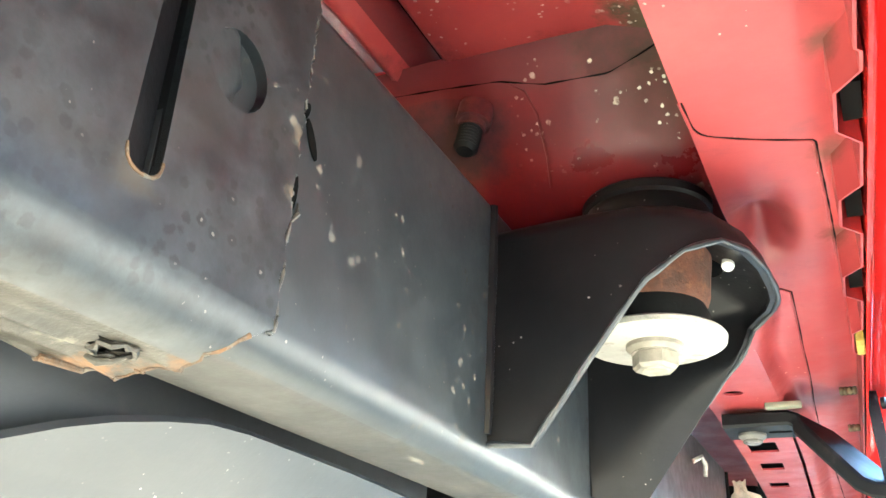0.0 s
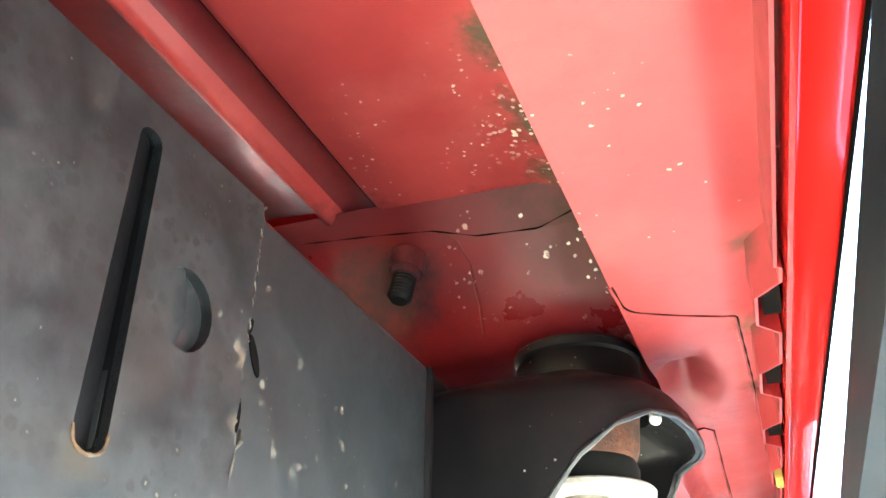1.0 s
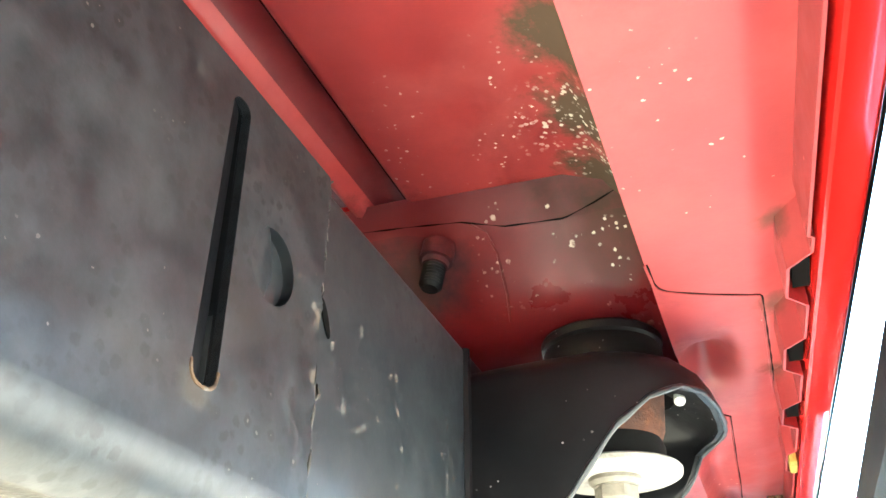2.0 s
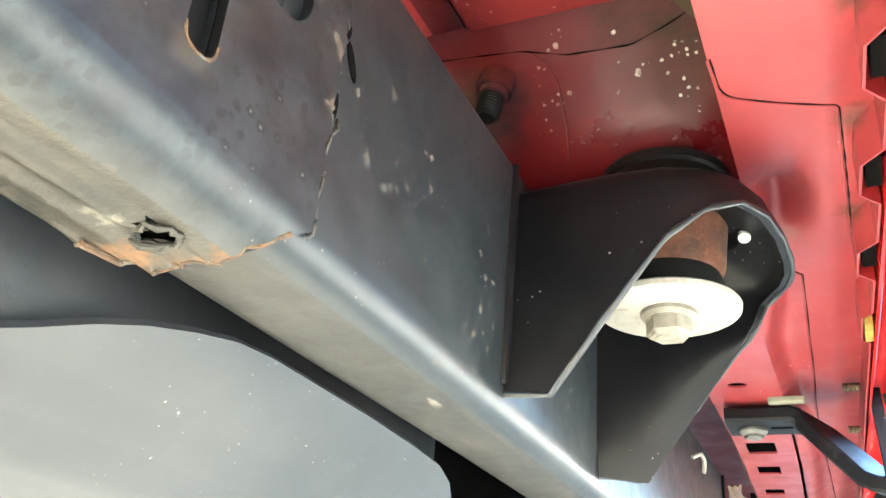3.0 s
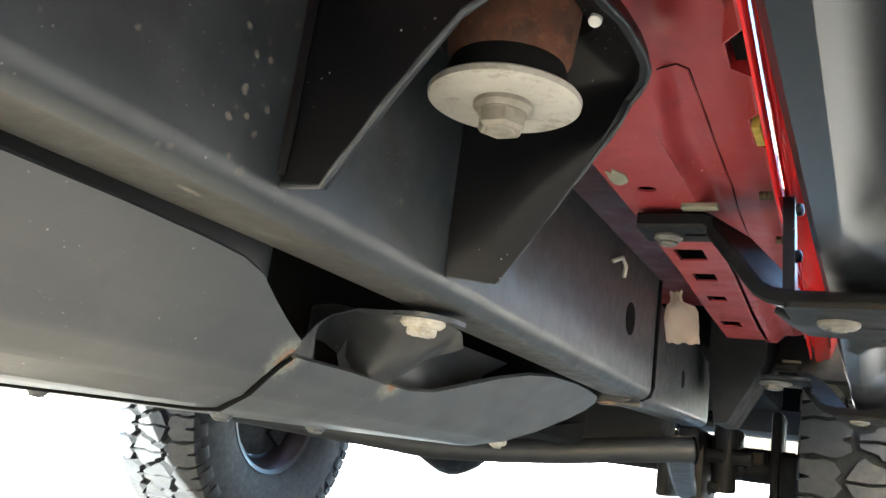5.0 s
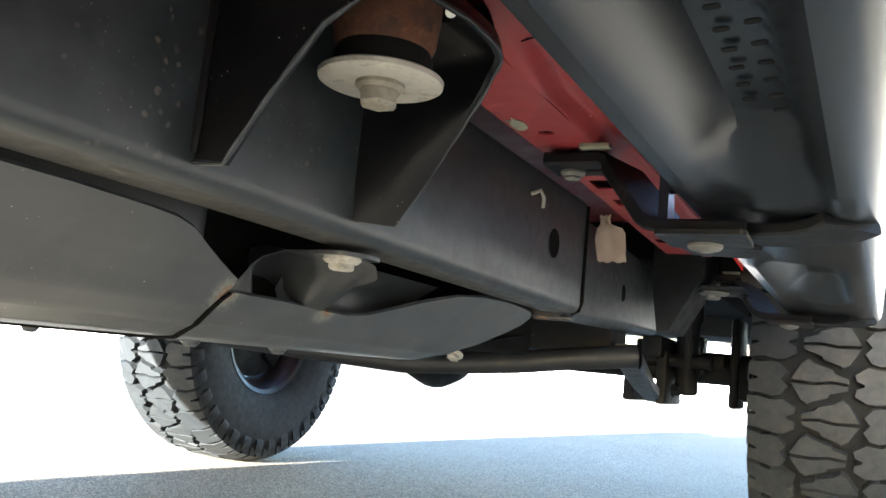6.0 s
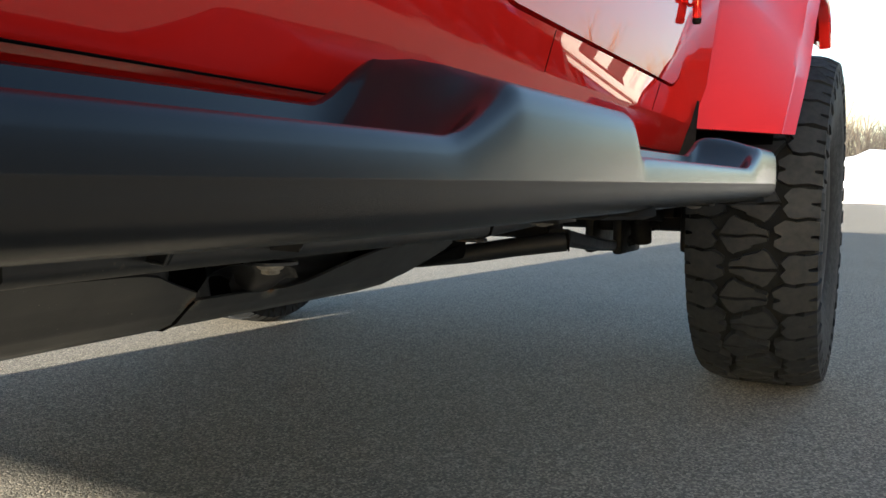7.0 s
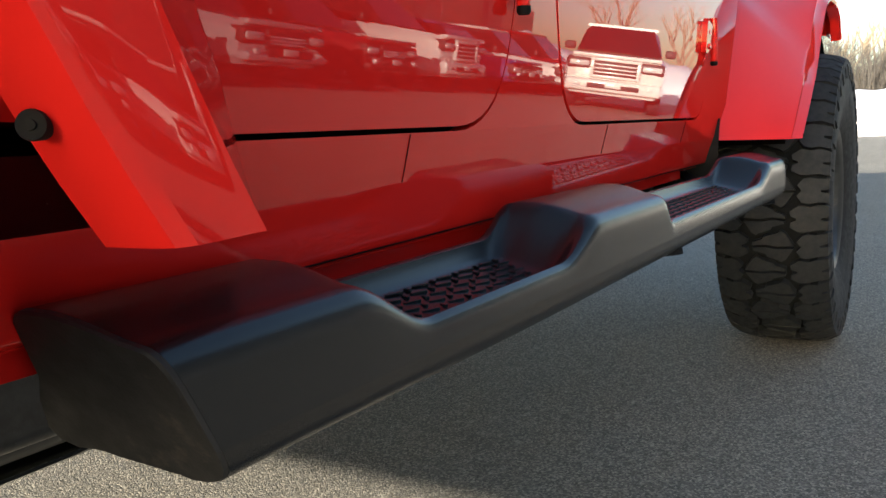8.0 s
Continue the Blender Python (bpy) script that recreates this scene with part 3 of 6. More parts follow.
part("wall", box(15.5, 30, -16, 40, 0, 7.6), M_HALL, hall)
part("roof", box(15, 30.4, -16.5, 40.5, 7.6, 8.0, 0.08), M_PAVED, hall)
for k in range(9):
    part("window", box(15.4, 15.52, -13 + 6.2 * k, -9.2 + 6.2 * k, 1.0 if k % 3 else 0.1, 3.6), M_PAVED, hall)


# ---- the off-road vehicle ----
CX = -0.89                      # its centre line


def side_x(y):
    """The body side, which draws in towards the front."""
    return 0.090 - 0.034 * y


car = thing("off_road_vehicle", (CX, 0.8, 0), "lifted red four-door off-road vehicle parked on asphalt", "car")


# frame rail: main box, rear sleeve over it, narrower front horn
def rail_ring(y, x0, x1, z0, z1, r=0.013, gap=False):
    pts = []
    for cx, cz, a0, q in ((x1 - r, z0 + r, -90, r), (x1 - 0.006, z1 - 0.006, 0, 0.006), (x0 + 0.006, z1 - 0.006, 90, 0.006), (x0 + r, z0 + r, 180, r)):
        pts += [V(cx + q * math.cos(radians(a0 + k * 18)), y, cz + q * math.sin(radians(a0 + k * 18))) for k in range(6)]
    return pts[6:] + pts[:6] if gap else pts


rail = part("frame_rail", loft([rail_ring(y, -0.209, -0.1565, z, 0.595) for y, z in ((0.17, 0.4615), (0.45, 0.4615), (1.045, 0.4570))]), M_FRAME, car, "black painted box-section frame rail with dust and rust spots")
rail.data.materials.append(M_RAIL_UNDER)
for poly in rail.data.polygons:
    poly.material_index = 1 if poly.normal.z < -0.9 else 0
# round holes in the rail side
for hy, hz, hr in ((0.938, 0.526, 0.0165), (1.33, 0.515, 0.013)):
    hx = -0.1565 if hy < 1.04 else -0.1815
    part("rail_hole", lathe([(-0.001, hr), (0.0006, hr * 0.98)], (hx, hy, hz), (1, 0, 0), 24), M_VOID, rail, "dark round hole")

sleeve_x = -0.1525
R_S = 0.0165


Z_S = 0.457


def sleeve_ring(k, n):
    """One of n closed sections of the sleeve, set back behind its pressed side sheet; the last is cut unevenly."""
    pts = [(sleeve_x - R_S + R_S * math.sin(radians(a)), Z_S + R_S - R_S * math.cos(radians(a))) for a in range(0, 91, 9)]
    pts += [(-0.160, 0.4740), (-0.164, 0.4745), (-0.164, 0.5915), (-0.160, 0.592), (sleeve_x, 0.593), (sleeve_x - 0.006, 0.599), (-0.204, 0.599), (-0.210, 0.593), (-0.210, 0.4675), (-0.2085, 0.462), (-0.2055, 0.4585)]
    pts += [(lerp(-0.2025, -0.1702, m / 22), Z_S) for m in range(23)]
    out = []
    for m, (x, z) in enumerate(pts):
        cut = lerp(0.2075, 0.222, smoothstep(Z_S, Z_S + R_S, z)) if x > -0.2 else 0.196
        cut += 0.0010 * math.sin(m * 1.6) + 0.0006 * math.sin(m * 3.7) - 0.008 * smoothstep(-0.188, -0.201, x) * (z < 0.4645) - 0.003 * math.exp(-((x + 0.181) / 0.003) ** 2) * (z < 0.4645)
        y = (-1.25, -0.4, -0.05)[k] if k < 3 else lerp(0.04, cut, (k - 3) / (n - 4))
        if z < Z_S + 0.0001:
            z -= 0.0026 * math.exp(-((x + 0.179 - 0.035 * (y - 0.18)) / 0.0032) ** 2) * (1 - smoothstep(0.176, 0.192, y)) + 0.0012 * math.exp(-((x + 0.192) / 0.003) ** 2) + 0.0016 * smoothstep(cut - 0.010, cut, y) * (0.6 + 0.4 * math.sin(m * 0.9))
        out.append(V(x, y, z))
    return out


rings = [sleeve_ring(k, 30) for k in range(30)]
own = loft(rings)
torn = [f for f in own.faces if f.calc_center_median().z < Z_S + 0.0002 and (Vector(f.calc_center_median().xy) - V(-0.177, 0.1895)).length < 0.0058]
bmesh.ops.delete(own, geom=torn, context="FACES")
sleeve = part("rail_sleeve", own, M_SLEEVE, car, "rear frame sleeve with a rusty torn edge and waxed underside", smooth=50)
sleeve.data.materials.append(M_WAXED)
for poly in sleeve.data.polygons:
    if poly.center.z < Z_S + 0.002 and -0.205 < poly.center.x < -0.1675:
        poly.material_index = 1
part("drain_hole", box(-0.187, -0.167, 0.179, 0.201, 0.4592, 0.4602), M_VOID, sleeve, "dark torn drain hole")
rim = [V(-0.177 + (0.0058 + 0.0008 * math.sin(k * 2.3)) * math.cos(math.tau * k / 18), 0.1895 + (0.0058 + 0.0008 * math.cos(k * 3.1)) * math.sin(math.tau * k / 18), 0.4560 + 0.0005 * math.sin(k * 1.9)) for k in range(19)]
part("torn_rim", rod(rim, [0.0006 + 0.0006 * abs(math.sin(k * 1.3)) for k in range(19)], 6), M_WAXED, sleeve, "torn rim of the hole")
part("torn_burr", rod([(-0.1835, 0.1865, 0.4545), (-0.181, 0.1885, 0.4532), (-0.179, 0.1915, 0.4540), (-0.1765, 0.1935, 0.4555)], [0.0006, 0.0013, 0.0010, 0.0005], 7), M_WAXED, sleeve, "bent metal burr")
lip = [p + V(0, -0.0006, 0.0004) for p in rings[-1] if p.z < 0.4680 and p.x > -0.203]
lip.sort(key=lambda p: -p.x)
part("rust_edge", rod(lip, [0.0009 + 0.0005 * noise.noise(V(k * 0.55, 1.7, 0)) + 0.0004 * noise.noise(V(k * 0.21, 4.2, 0)) for k in range(len(lip))], 9), M_RUST_BRIGHT, sleeve, "brown rust along the torn edge")
slot = rounded([(0.1585, 0.490), (0.1705, 0.490), (0.1685, 0.584), (0.1590, 0.584)], 0.0058)
dent = [(0.1905 + 0.0125 * math.cos(math.tau * k / 24), 0.539 + 0.0125 * math.sin(math.tau * k / 24)) for k in range(24)]
edge = [(0.222 + 0.0012 * math.sin(k * 2.7), lerp(0.4735, 0.593, k / 18)) for k in range(19)]
face = plate([(-1.25, 0.4735), *edge, (-1.25, 0.593)], [slot, dent], -0.0035, lambda a, b, d: (sleeve_x + d, a, b))
part("sleeve_side", face, M_SLEEVE, sleeve)
# Slot floor in the darker bracket paint, as shade inside the recess.
part("slot_floor", plate([(0.1590, 0.584), (0.1587, 0.494), (0.1600, 0.4912), (0.1620, 0.4902), (0.1690, 0.4905), (0.1678, 0.584)], [], -0.001, lambda a, b, d: (sleeve_x - 0.0010 - 0.36 * (a - 0.1585) + d, a, b)), M_BRACKET, sleeve, "pressed slot floor")
part("slot_gap", plate(slot, [], -0.0005, lambda a, b, d: (sleeve_x - 0.0065 + d, a, b)), M_VOID, sleeve, "deep dark side of the slot")
own = bmesh.new()
lo = [own.verts.new((sleeve_x - 0.0006 - 0.0075 * smoothstep(0.186, 0.200, a), a, b)) for a, b in dent]
core = own.verts.new((sleeve_x - 0.0016, 0.1925, 0.539))
for i in range(24):
    own.faces.new((lo[i], lo[(i + 1) % 24], core))
hi = [own.verts.new((sleeve_x - 0.0002, a, b)) for a, b in dent]
for i in range(24):
    own.faces.new((lo[i], lo[(i + 1) % 24], hi[(i + 1) % 24], hi[i]))
part("pressed_dent", own, M_SLEEVE, sleeve, "half-moon dent pressed into the sleeve")
# slot walls, and the worn rim round the slot
own = bmesh.new()
rows = [[own.verts.new((sleeve_x + d, a, b)) for a, b in slot] for d in (-0.0002, -0.003, -0.0065)]
for a1, a2 in zip(rows, rows[1:]):
    for i in range(len(slot)):
        own.faces.new((a1[i], a1[(i + 1) % len(slot)], a2[(i + 1) % len(slot)], a2[i]))
# Darker bracket paint puts the slot's shadow into the wall colour.
part("slot_wall", own, M_BRACKET, sleeve)
rim = slot[:12] + [(0.1704, 0.494)]
part("worn_rim", rod([(sleeve_x + 0.0001, a, b) for a, b in rim], [0.0004 + 0.0003 * abs(math.sin(k * 1.3)) for k in range(len(rim))], 6), M_RUST_BRIGHT, sleeve, "rust-worn rim of the slot")

# rough weld bead on the joint
rnd = random.Random(5)
bead = [(sleeve_x - 0.0030 + rnd.uniform(-0.0004, 0.0004), 0.2235 + rnd.uniform(-0.0008, 0.0008), lerp(0.470, 0.592, k / 60)) for k in range(61)]
part("weld_bead", rod(bead, [0.0010 + 0.0011 * abs(math.sin(k * 0.9)) * rnd.uniform(0.5, 1) for k in range(61)], 8), M_SLEEVE, sleeve, "rough weld bead")
for yy, zz, sy, sz, tilt in ((0.2255, 0.517, 0.0028, 0.0085, 0.1), (0.232, 0.541, 0.0022, 0.0065, -0.5), (0.227, 0.549, 0.0018, 0.004, 0.3), (0.2245, 0.528, 0.0012, 0.002, 0)):
    pts = [(yy + sy * math.cos(math.tau * k / 12) + tilt * sz * math.sin(math.tau * k / 12), zz + sz * math.sin(math.tau * k / 12)) for k in range(12)]
    part("weld_pit", plate(pts, [], 0.0006, lambda a, b, d: (-0.1565 + d, a, b)), M_VOID, sleeve, "dark pit beside the weld")
seam = [(sleeve_x - 0.0032, 0.2243 + 0.0007 * math.sin(k * 1.9) + 0.0004 * math.sin(k * 4.3), lerp(0.594, 0.470, k / 40)) for k in range(41)]
part("seam_gap", rod(seam, 0.0006, 6), M_VOID, sleeve, "fine dark gap along the welded edge")
worn = [(sleeve_x - 0.0004, 0.2228 + 0.0006 * math.sin(k * 0.7), lerp(0.470, 0.512, k / 24)) for k in range(25)]
part("worn_edge", rod(worn, [0.0005 + 0.00015 * math.sin(k * 0.8) for k in range(25)], 6), M_WORN, sleeve, "pale worn edge of the sleeve")
worn = [(sleeve_x - 0.0004, 0.2224 + 0.0010 * math.sin(k * 1.9) + 0.0005 * math.sin(k * 4.3), lerp(0.545, 0.593, k / 24)) for k in range(25)]
part("worn_edge", rod(worn, [0.0003 + 0.0003 * abs(math.sin(k * 0.9)) for k in range(25)], 6), M_WORN, sleeve, "pale worn edge of the sleeve")
part("weld_chip", rod([(-0.1555, 0.2265, 0.5075), (-0.1545, 0.228, 0.511), (-0.1555, 0.2285, 0.515)], [0.0005, 0.0010, 0.0004], 6), M_WAXED, sleeve, "bright chipped weld spatter")
horn = part("frame_horn", loft([rail_ring(y, -0.225 - s, -0.170 - s, 0.452 + 0.035 * max(0, y - 1.05), 0.585) for y, s in ((1.03, 0.0), (1.35, 0.012), (1.60, 0.028), (1.67, 0.033))]), M_FRAME, car, "narrower black front frame section")
own = rod([(-0.168, 1.049, 0.4575), (-0.1585, 1.049, 0.462), (-0.1555, 1.049, 0.472), (-0.1555, 1.048, 0.52), (-0.1555, 1.047, 0.59)], 0.0024, 8)
part("joint_gap", own, M_VOID, horn, "dark line where the frame sections join")
own = box(-0.215, -0.165, 1.040, 1.056, 0.4485, 0.4555, 0.003)
part("joint_strap", own, M_FRAME, horn, "rusty strap under the frame joint")

# body mount bracket: an upturned tub welded to the rail
# plan of the tub wall, and its lower lip: near flange, round nose, a waist, then the straight far flange
PATH_B = [(-0.1565, 0.384), (-0.135, 0.382), (-0.108, 0.380), (-0.083, 0.381), (-0.066, 0.387), (-0.052, 0.399), (-0.043, 0.42), (-0.038, 0.448), (-0.0365, 0.472), (-0.0372, 0.487), (-0.0415, 0.503), (-0.0480, 0.516), (-0.0550, 0.5235), (-0.0595, 0.5250), (-0.0660, 0.5265), (-0.0815, 0.531), (-0.110, 0.536), (-0.134, 0.538), (-0.1565, 0.5395)]
LOW_B = [0.474, 0.472, 0.508, 0.541, 0.556, 0.564, 0.567, 0.568, 0.567, 0.5665, 0.5670, 0.5675, 0.5645, 0.5540, 0.5465, 0.5360, 0.5060, 0.4725, 0.474]
CURL_B = [0, 0, 0, 0, 0, 0, 0, 0, 0, 0, 0, 0, 0, -0.001, 0.0, 0.006, 0.012, 0.012, 0.001]
rows, c = [], V(-0.112, 0.462)
for i, ((x, y), z) in enumerate(zip(PATH_B, LOW_B)):
    p = V(x, y)
    k = (c - p).normalized() if 0 < i < 18 else V(0, 1 if i == 0 else -1)
    curl = CURL_B[i]
    row = [V(x + 0.3 * curl, y + curl, z), V(x + 0.1 * curl, y + curl * 0.45, lerp(z, 0.574, 0.10)), V(x, y + curl * 0.12, lerp(z, 0.574, 0.22)), V(x, y, lerp(z, 0.574, 0.5))]
    row += [V(p.x + k.x * i_, p.y + k.y * i_, z_) for i_, z_ in ((0.0, 0.571), (0.002, 0.577), (0.0065, 0.5812), (0.014, 0.5848), (0.024, 0.5890), (0.034, 0.5940), (0.042, 0.5975))]
    rows.append(row)
lip = [row[0].copy() for row in rows]
own = loft(rows, closed=False, caps=False)
own.verts.ensure_lookup_table()
inner = [v for v in own.verts if abs(v.co.z - 0.5975) < 1e-5]
own.faces.new(inner)
bmesh.ops.recalc_face_normals(own, faces=own.faces)
bmesh.ops.solidify(own, geom=own.faces[:], thickness=0.0042)
bracket = part("body_mount_bracket", own, M_BRACKET, car, "black tub-shaped body mount bracket welded to the rail")
# Lighter frame paint on the lip puts its lit edge into the colour.
part("rolled_lip", rod([along(lip, k / 60) for k in range(61)], [0.0014 + 0.0003 * math.sin(k * 1.7) for k in range(61)], 8), M_FRAME, bracket, "bent bracket lip in lighter grey for its lit edge")
for wy in (0.3825, 0.5395):
    part("weld_bead", rod([(-0.1562, wy, z) for z in (0.478, 0.50, 0.53, 0.56, 0.592)], [0.0022, 0.0030, 0.0026, 0.0031, 0.0024], 8), M_BRACKET, bracket)
own = lathe([(-0.006, 0.0030), (-0.0004, 0.0033), (0.0004, 0.0030), (0.0007, 0.0022)], (-0.058, 0.464, 0.5795), (0.05, -0.6, -0.8), 14)
part("paint_dab", own, M_SPLASH, bracket, "white inspection paint dab")
own = lathe([(-0.006, 0.0060), (0, 0.0062), (0.0004, 0.0058)], (-0.067, 0.4735, 0.5850), (0.3, -0.7, -0.6), 18)
part("bracket_hole", own, M_VOID, bracket, "small dark hole")

mount = part("mount_bushing", lathe([(0.557, 0.0262), (0.560, 0.0285), (0.564, 0.0300), (0.575, 0.031), (0.588, 0.0325), (0.592, 0.034)], (-0.098, 0.462, 0), (0, 0, 1), 40), M_RUST, car, "rust-brown steel bushing sleeve")
part("lower_rubber", lathe([(0.5435, 0.026), (0.545, 0.0285), (0.554, 0.0292), (0.5585, 0.0275)], (-0.098, 0.462, 0), (0, 0, 1), 40), M_RUBBER, mount, "black rubber ring")
part("washer", lathe([(0.5395, 0.004), (0.5395, 0.0352), (0.5402, 0.0364), (0.5428, 0.0368), (0.5438, 0.036), (0.5438, 0.004)], (-0.098, 0.462, 0), (0, 0, 1), 64), M_ZINC, mount, "large dusty zinc washer")
part("bolt", hexbolt((-0.098, 0.462, 0.5395), (0, 0, -1), 0.0205, 0.0135, 0.0145), M_AGED, mount, "zinc hexagon flange bolt")
part("upper_rubber", lathe([(0.597, 0.032), (0.598, 0.0342), (0.604, 0.0352), (0.611, 0.0346), (0.6135, 0.0335), (0.615, 0.0352), (0.619, 0.0355), (0.6205, 0.0345), (0.621, 0.029)], (-0.098, 0.462, 0), (0, 0, 1), 48), M_BRACKET, mount, "black rubber upper cushion")

# red body floor above
prof = [(-0.058, 0.640), (-0.064, 0.676), (-0.078, 0.694), (-0.10, 0.700), (-0.193, 0.702), (-0.1965, 0.7032), (-0.1985, 0.7065), (-0.2020, 0.7100), (-0.2150, 0.7105), (-0.2205, 0.7070), (-0.2250, 0.7022), (-0.2285, 0.6995), (-0.232, 0.7005), (-0.237, 0.707), (-0.242, 0.715), (-0.27, 0.717), (-0.6, 0.717), (-1.7, 0.717)]
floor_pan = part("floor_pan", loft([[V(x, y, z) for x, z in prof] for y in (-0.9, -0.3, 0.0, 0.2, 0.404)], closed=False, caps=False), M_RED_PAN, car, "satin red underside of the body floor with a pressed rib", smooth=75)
floor_pan.data.materials.append(M_RED_DIRTY_SHADE)
# Darker red puts the shade of the recess and inboard floor into colour.
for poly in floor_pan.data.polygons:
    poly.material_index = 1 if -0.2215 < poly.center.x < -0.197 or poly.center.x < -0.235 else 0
# Thin dark rod stands for the shade in the rib's crease.
part("rib_crease_shade", rod([(-0.1985, y, 0.7060) for y in (-0.6, -0.2, 0.1, 0.3, 0.400)], 0.0006, 6), M_GREASE, floor_pan, "dark strip for the shade in the crease beside the pressed rib")
# The forward floor's shade is put into its darker red.
part("front_floor", loft([[V(x, y, 0.70 - 0.002 * (k % 2)) for k, x in enumerate((-0.058, -0.2, -0.6, -1.7))] for y in (0.66, 1.5, 2.3)], closed=False, caps=False), M_RED_DIRTY_SHADE, car, "shaded red floor further forward")

# cross member over the mount, with speckled dirt
own, rows = bmesh.new(), []
for y, z in ((0.394, 0.704), (0.400, 0.6955), (0.407, 0.6865), (0.412, 0.680), (0.425, 0.6635), (0.438, 0.6480), (0.450, 0.6350), (0.460, 0.6275), (0.475, 0.6235), (0.56, 0.622), (0.62, 0.624), (0.655, 0.64), (0.668, 0.70)):
    row = []
    for k in range(25):
        x = lerp(-0.0545, -0.33, k / 24)
        edge_fall = 0.012 * smoothstep(-0.068, -0.0545, x)
        hollow = 0.010 * smoothstep(-0.17, -0.21, x) * smoothstep(0.47, 0.42, y) * smoothstep(0.396, 0.41, y)
        row.append(V(x, y, z - edge_fall + hollow))
    rows.append(row)
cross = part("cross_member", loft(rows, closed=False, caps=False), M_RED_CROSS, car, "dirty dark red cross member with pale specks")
cross.data.materials.append(M_RED_DIRTY_SHADE)
# Rows above the seam take the darker red, to shade the slope.
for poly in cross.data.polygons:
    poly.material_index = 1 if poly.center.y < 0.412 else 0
own = lathe([(0.0, 0.0105), (0.012, 0.0105), (0.0125, 0.0085), (0.016, 0.0080)], (-0.183, 0.4150, 0.6790), (-0.12, -0.18, -1), 20)
part("stud_boss", own, M_RED_CROSS, cross, "bright red stud boss")
own = lathe([(0.015 + 0.0011 * k, 0.0062 if k % 2 else 0.0072) for k in range(16)] + [(0.033, 0.005)], (-0.183, 0.4150, 0.6790), (-0.12, -0.18, -1), 16)
part("stud", own, M_GREASE, cross, "threaded grey stud")
seam_pts = [(-0.0565, 0.4085, 0.6760), (-0.062, 0.4045, 0.6860), (-0.072, 0.4055, 0.6885), (-0.085, 0.4085, 0.6845), (-0.1037, 0.4118, 0.6796), (-0.140, 0.4105, 0.6812), (-0.166, 0.4060, 0.6872), (-0.20, 0.4035, 0.6895), (-0.25, 0.4015, 0.6925)]
part("seam_lip", rod([along(seam_pts, k / 60) for k in range(61)], [0.00035 + 0.0002 * math.sin(k * 0.8) + 0.0005 * max(0, 1 - k / 10) for k in range(61)], 6), M_VOID, cross, "dark seam line")
own = rod([(-0.160, 0.4075, 0.6850), (-0.152, 0.4115, 0.6800), (-0.1475, 0.420, 0.6690), (-0.147, 0.436, 0.6495), (-0.149, 0.448, 0.6365)], 0.0008, 6)
part("seam_lip", own, M_RED_DIRTY_SHADE, cross)

# sill floor strip, in two sheets with an open seam between
SILL_Z = 0.600


def pinch_x(y):
    """The weld flange, which draws in towards the front like the body side."""
    return 0.0250 - 0.038 * min(y, 0.7) - 0.034 * max(0.0, y - 0.7)


def sill_z(x, y):
    """The height of the pressed sill floor: a fold outside, a thumb-shaped dish beside the mount, a soft wave, and the drop to the punched bracket."""
    dish = 0.021 * math.exp(-(((x + 0.041) / 0.0125) ** 2 + ((y - 0.478) / 0.027) ** 2)) + 0.004 * math.exp(-(((x + 0.030) / 0.006) ** 2 + ((y - 0.455) / 0.03) ** 2))
    fold = 0.004 * smoothstep(-0.024, -0.001, x - pinch_x(y))
    edge = -0.054 - 0.010 * smoothstep(0.55, 0.68, y) + 0.007 * smoothstep(0.76, 0.88, y) - 0.012 * smoothstep(0.95, 1.3, y)
    drop = 0.0115 * smoothstep(edge + 0.012, edge - 0.003, x) * smoothstep(0.50, 0.58, y)
    wave = 0.0035 * math.exp(-((x - edge - 0.004) / 0.006) ** 2) * math.exp(-((y - 0.66) / 0.05) ** 2)
    seat = 0.004 * math.exp(-((x + 0.048) / 0.010) ** 2 - ((y - 0.765) / 0.022) ** 2)
    return SILL_Z + fold + dish - drop + wave + seat - 0.0012 * smoothstep(-0.0075, -0.0060, x) * smoothstep(0.392, 0.398, y) * smoothstep(0.535, 0.50, y)


sill_ys = [-0.9, -0.4, -0.1, 0.1, 0.2, 0.3] + [lerp(0.34, 0.92, k / 96) for k in range(97)] + [1.0, 1.1, 1.2, 1.3, 1.42]
sill_rows = []
for y in sill_ys:
    inner_x = lerp(-0.0556, -0.0690 - 0.015 * smoothstep(0.85, 1.4, y), smoothstep(0.50, 0.58, y))
    sill_rows.append([V(x, y, sill_z(x, y)) for x in [lerp(inner_x, pinch_x(y) - 0.001, m / 44) for m in range(45)]])
sill_floor = part("sill_sheet", loft(sill_rows, closed=False, caps=False), M_RED_UNDER, car, "scuffed red sill underside with pressed seams", smooth=60)


def sill_seam(pts, width, label):
    """An open joint between two sheets: a fine dark gap, and the turned edge of the upper sheet beside it."""
    fine = [along([V(x, y, 0) for x, y in pts], k / 80) for k in range(81)]
    gap = [V(p.x, p.y, sill_z(p.x, p.y) - 0.0001) for p in fine]
    part("seam_gap", rod(gap, [width * (0.75 + 0.25 * math.sin(k * 0.9)) * min(1, 0.25 + (80 - k) / 12) for k in range(81)], 6), M_VOID, sill_floor, label)
    part("seam_edge", rod([p + V(-0.0013, 0.0006, 0.0001) for p in gap], width * 1.1, 6), M_RED_UNDER, sill_floor)


